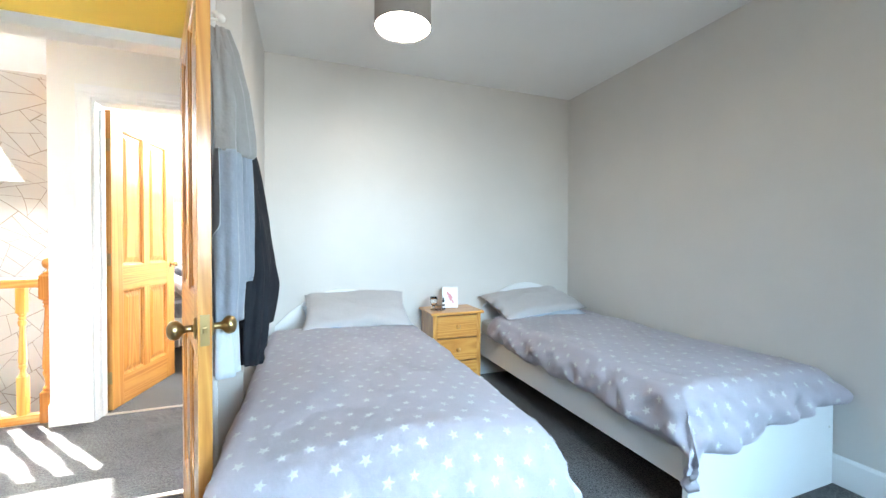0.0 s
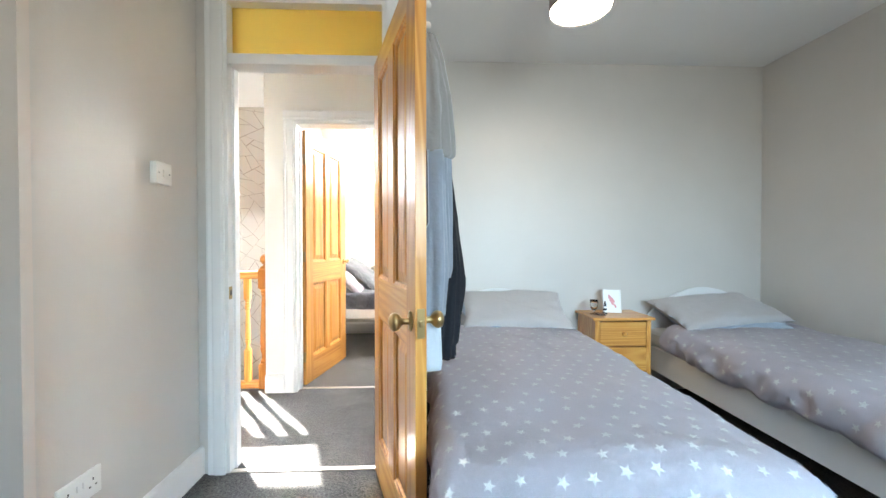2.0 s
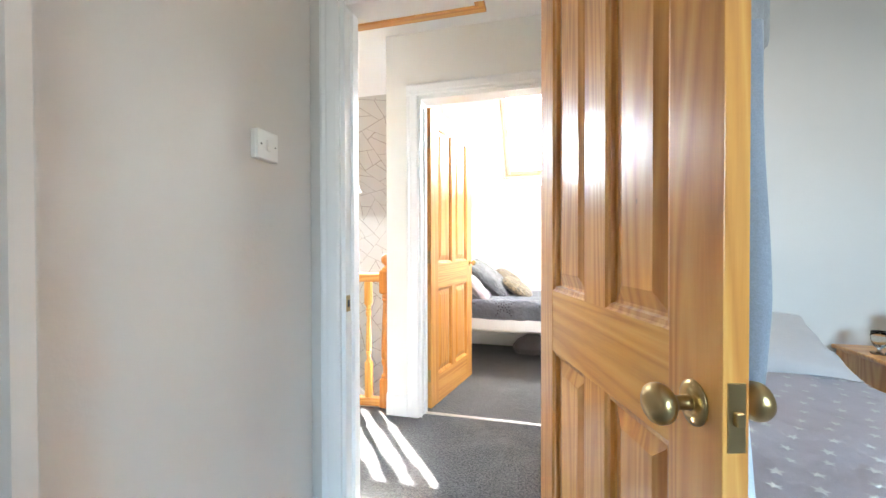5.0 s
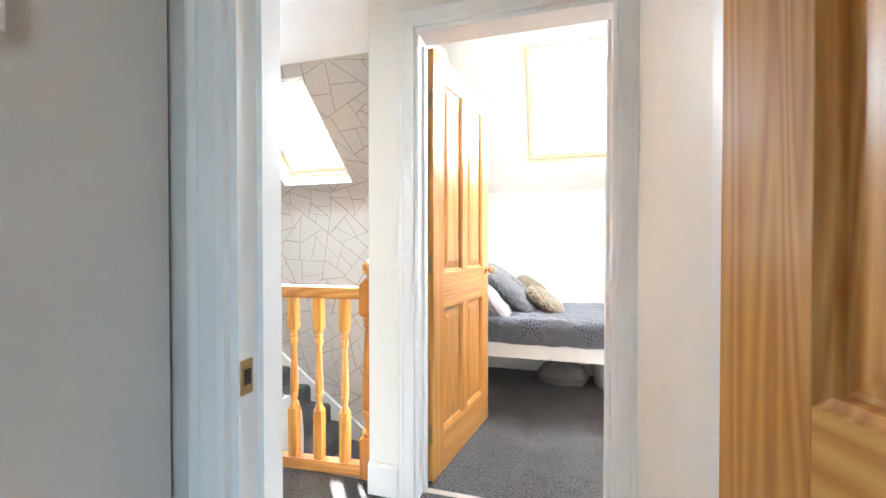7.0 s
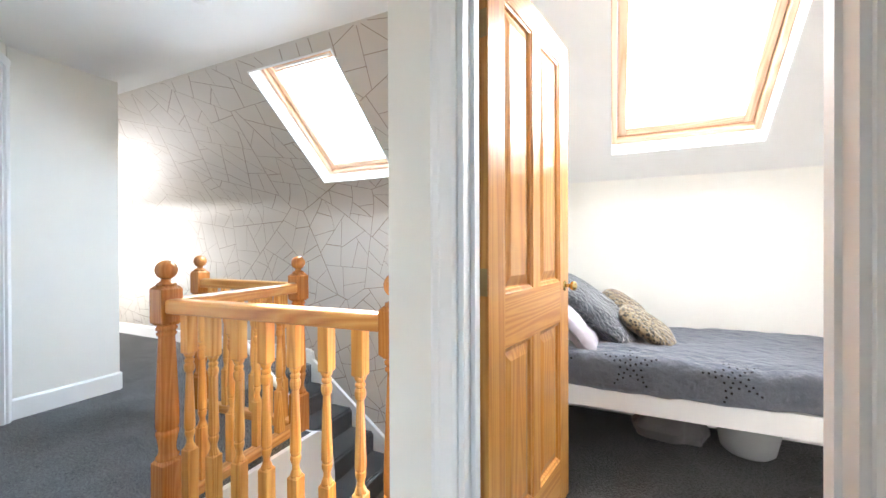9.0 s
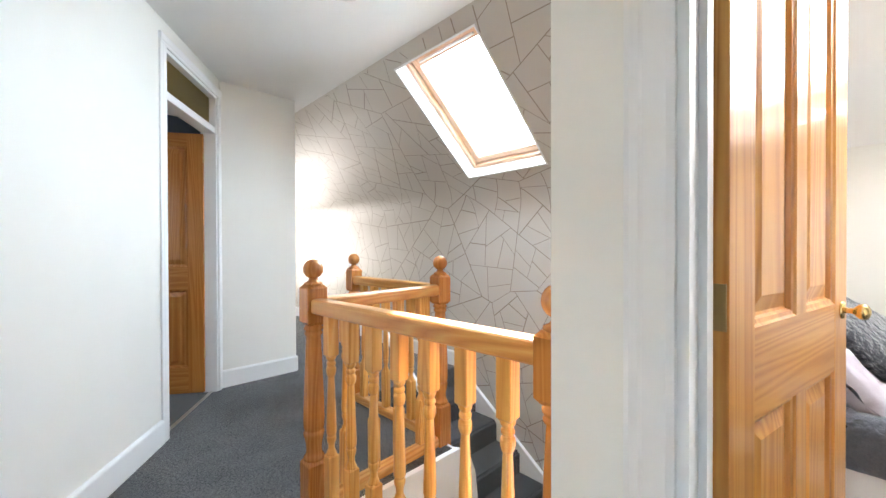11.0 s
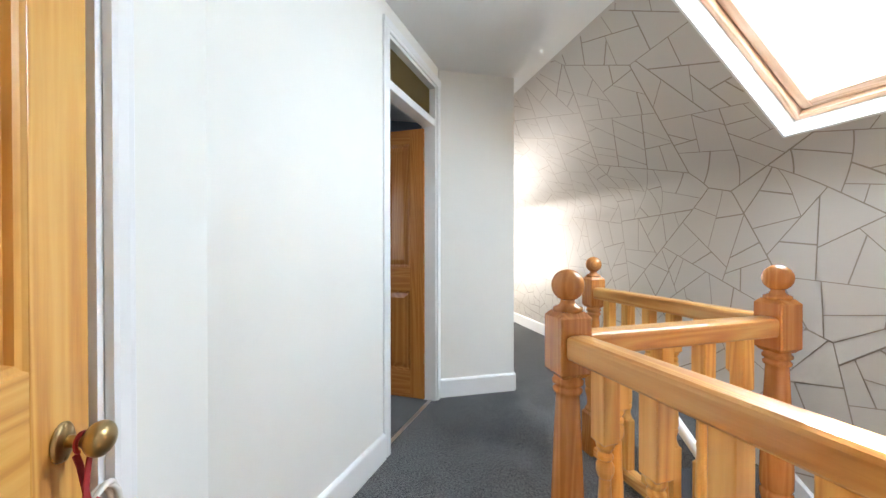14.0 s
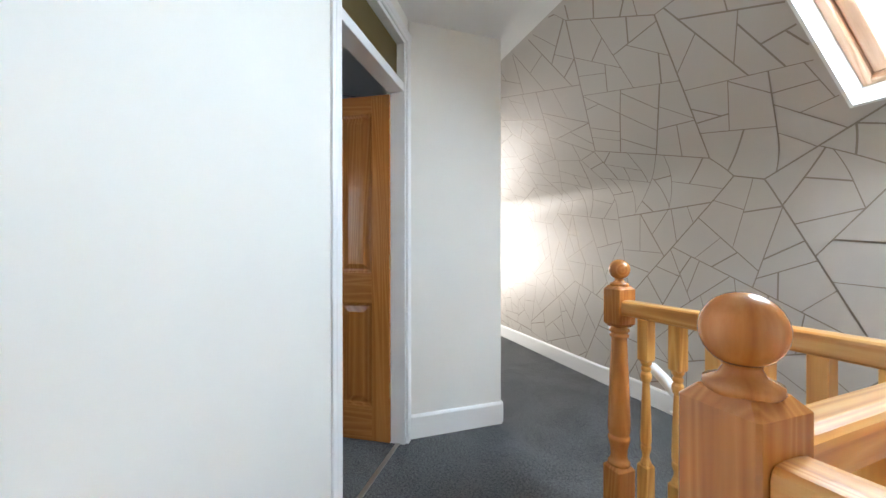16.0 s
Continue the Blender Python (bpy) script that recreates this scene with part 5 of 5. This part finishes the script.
tagged(o, "round white plastic smoke alarm on the ceiling", "smoke alarm")

# loft hatch in the landing ceiling: a plain panel in a pine frame
hatch = thing("loft_hatch", pose(-1.25, 2.505, CEIL), "white loft hatch framed in varnished pine", "loft hatch")
HW, HD, HT = 0.45, 0.30, 0.055
part("panel", boxes((-HW + HT, HW - HT, -HD + HT, HD - HT, -0.006, -0.0005)), WHITE_CEILING, hatch)
for y0, y1 in ((HD - HT, HD), (-HD, -HD + HT)):
    part("frame_bar", boxes((-HW, HW, y0, y1, -0.018, -0.0005), bevel=0.004), PINE["x"], hatch)
for x0, x1 in ((-HW, -HW + HT), (HW - HT, HW)):
    part("frame_bar", boxes((x0, x1, -HD + HT + 0.001, HD - HT - 0.001, -0.018, -0.0005), bevel=0.004), PINE["y"], hatch)

# ---- second bedroom ----
bed = thing("white_day_bed", pose(-1.335, 3.90, 0), "white painted wooden bed under the roof slope", "bed")
part("side_rail", boxes((0.02, 2.0, 0, 0.022, 0.352, 0.452), bevel=0.003), GLOSS_WHITE, bed)
part("side_rail", boxes((0.02, 2.0, 0.83, 0.852, 0.352, 0.452), bevel=0.003), GLOSS_WHITE, bed)
for x in (0.0, 2.0):
    for y in (-0.01, 0.80):
        part("leg", boxes((x, x + 0.06, y, y + 0.06, 0, 0.80 if x == 0 else 0.5), bevel=0.005), GLOSS_WHITE, bed)
part("head_rail", boxes((0.015, 0.045, 0.05, 0.80, 0.72, 0.79), bevel=0.004), GLOSS_WHITE, bed)
for i in range(7):
    y = 0.12 + i * 0.1
    part("spindle", boxes((0.02, 0.04, y, y + 0.02, 0.40, 0.72)), GLOSS_WHITE, bed)
for i in range(10):
    part("slat", boxes((0.1 + i * 0.19, 0.17 + i * 0.19, 0.023, 0.829, 0.41, 0.425)), PALE["y"], bed)
m = part("mattress", boxes((-1.27, 0.62, 3.925, 4.74, 0.426, 0.575), bevel=0.03), TICKING)
tagged(m, "mattress on the white day bed", "mattress")

THROW = cloth("grey_plush_throw", (0.25, 0.27, 0.32), 260, 22, 0.95, 0.5, 0.9)
FUR = cloth("long_grey_fur", (0.075, 0.082, 0.097), 160, 55, 0.95, 0.6, 1.0)
LILAC = cloth("pale_lilac_velvet", (0.46, 0.42, 0.47), 500, 12, 0.9, 0.4, 0.3)
DARK_DOT = cloth("dark_dot_plush", (0.025, 0.025, 0.03), 300, 20)
LEOPARD = cloth("spotted_tan_fur", (0.42, 0.33, 0.20), 300, 30, 0.95, 0.4, 0.6)
vor = nd(LEOPARD, "TexVoronoi", Scale=60.0)
join(LEOPARD, coords(LEOPARD), vor.inputs["Vector"])
join(LEOPARD, ramp(LEOPARD, vor.outputs["Distance"], [(0.34, (0.020, 0.015, 0.011)), (0.58, (0.20, 0.145, 0.075))]), base(LEOPARD)["Base Color"])


def throw_at(u, v):
    """The plush throw: u along the bed, v from its hem over the front edge to the wall."""
    py, dy = drape(0.83 - v, 0.80, 0.045)
    q = Vector((u * 3, v * 3, 2))
    return Vector((-1.28 + u, 4.735 - py + 0.012 * noise.noise(q * 2) * min(1, dy * 8), 0.605 - dy + 0.02 * noise.noise(q) + 0.008 * noise.noise(q * 4)))


bm = bmesh.new()
nu, nv = 120, 60
g = [[bm.verts.new(throw_at(1.9 * i / nu, -0.145 + 0.97 * j / nv)) for i in range(nu + 1)] for j in range(nv + 1)]
for j in range(nv):
    for i in range(nu):
        bm.faces.new((g[j][i], g[j][i + 1], g[j + 1][i + 1], g[j + 1][i]))
bmesh.ops.solidify(bm, geom=bm.faces[:], thickness=0.012)
throw = tagged(part("plush_throw", bm, THROW, None, "", True), "grey plush throw with dark dotted stars over the bed", "throw")
bm = bmesh.new()
for k, c in enumerate((0.12, 0.48, 0.86, 1.25, 1.62)):
    for ring, count in ((0, 1), (0.022, 5), (0.044, 10), (0.066, 10), (0.088, 5), (0.108, 5)):
        for i in range(count):
            a = 2 * math.pi * i / count + 0.3 * k + (math.pi / 10 if count == 10 and ring > 0.05 else 0)
            if count == 10 and ring > 0.05:
                a = 2 * math.pi * (i // 2) / 5 + 0.3 * k + (0.16 if i % 2 else -0.16)
            cu, cv = c + ring * math.cos(a), -0.025 + ring * math.sin(a) * 0.95
            pts = [throw_at(cu + 0.0052 * math.cos(t), cv + 0.0052 * math.sin(t)) for t in [math.pi * 2 * j / 6 for j in range(6)]]
            nrm = (pts[1] - pts[0]).cross(pts[2] - pts[0]).normalized()
            if nrm.y > 0 and abs(nrm.y) > abs(nrm.z) or nrm.z < -0.3:
                nrm.negate()
            bm.faces.new([bm.verts.new(p + nrm * 0.004) for p in pts])
o = part("star_pattern", bm, DARK_DOT, throw, "dark dotted star pattern")
o["kind"] = "stuff"

cushion("lilac_cushion", pose(-1.05, 4.10, 0.685, 6, 50, 8), 0.36, 0.36, 0.11, LILAC, "pale lilac cushion leaning at the head of the bed", "cushion", "", 0.5, 3)
cushion("fur_cushion", pose(-0.955, 4.34, 0.735, 8, 40, 6), 0.56, 0.54, 0.15, FUR, "long grey fur cushion leaning at the bed head", "cushion", "", 0.5, 6)


def round_cushion(m, r, h, label):
    bm = bmesh.new()
    lathe(bm, [(0.004, -h / 2)] + [(r * math.sin(radians(a)) ** 0.7, -h / 2 * math.cos(radians(a))) for a in range(12, 170, 8)] + [(0.004, h / 2)], steps=36)
    for v in bm.verts:
        v.co += Vector((0.02, 0.02, 0.01)) * noise.noise(v.co * 6)
    ob = part("round_cushion", bm, LEOPARD, None, "", True)
    ob.matrix_world = m
    return tagged(ob, label, "cushion", "spotted cushions")


round_cushion(pose(-0.80, 4.53, 0.735, 14, 38, 0), 0.155, 0.085, "round tan spotted fur cushion behind another")
round_cushion(pose(-0.70, 4.30, 0.672, 10, 36, 0), 0.165, 0.09, "round tan spotted fur cushion on the bed")

BASKET_GREY = paint("grey_white_woven_plastic", (0.52, 0.54, 0.55), 0.6, 0.15, 0.6)
basket = bmesh.new()
lathe(basket, [(0.10, 0.0), (0.12, 0.02), (0.14, 0.12), (0.15, 0.225), (0.156, 0.23), (0.148, 0.23), (0.135, 0.12), (0.115, 0.025), (0.01, 0.02)], steps=36)
o = part("wicker_basket", basket, BASKET_GREY, None, "", True)
o.matrix_world = pose(-0.215, 4.52, 0.001)
tagged(o, "round pale grey woven basket under the bed", "basket")
bag = garment(bmesh.new(), [(0.004, 0.0, 0.2, 0.17, 0.09), (0.06, 0.0, 0.2, 0.19, 0.11), (0.13, 0.01, 0.2, 0.15, 0.09), (0.18, 0.02, 0.2, 0.07, 0.05)], 0.25, 0.010, 12)
o = part("dark_bag", bag, CHARCOAL, None, "", True)
o.matrix_world = pose(-0.58, 4.34, 0)
tagged(o, "soft dark bag stowed under the bed", "bag")
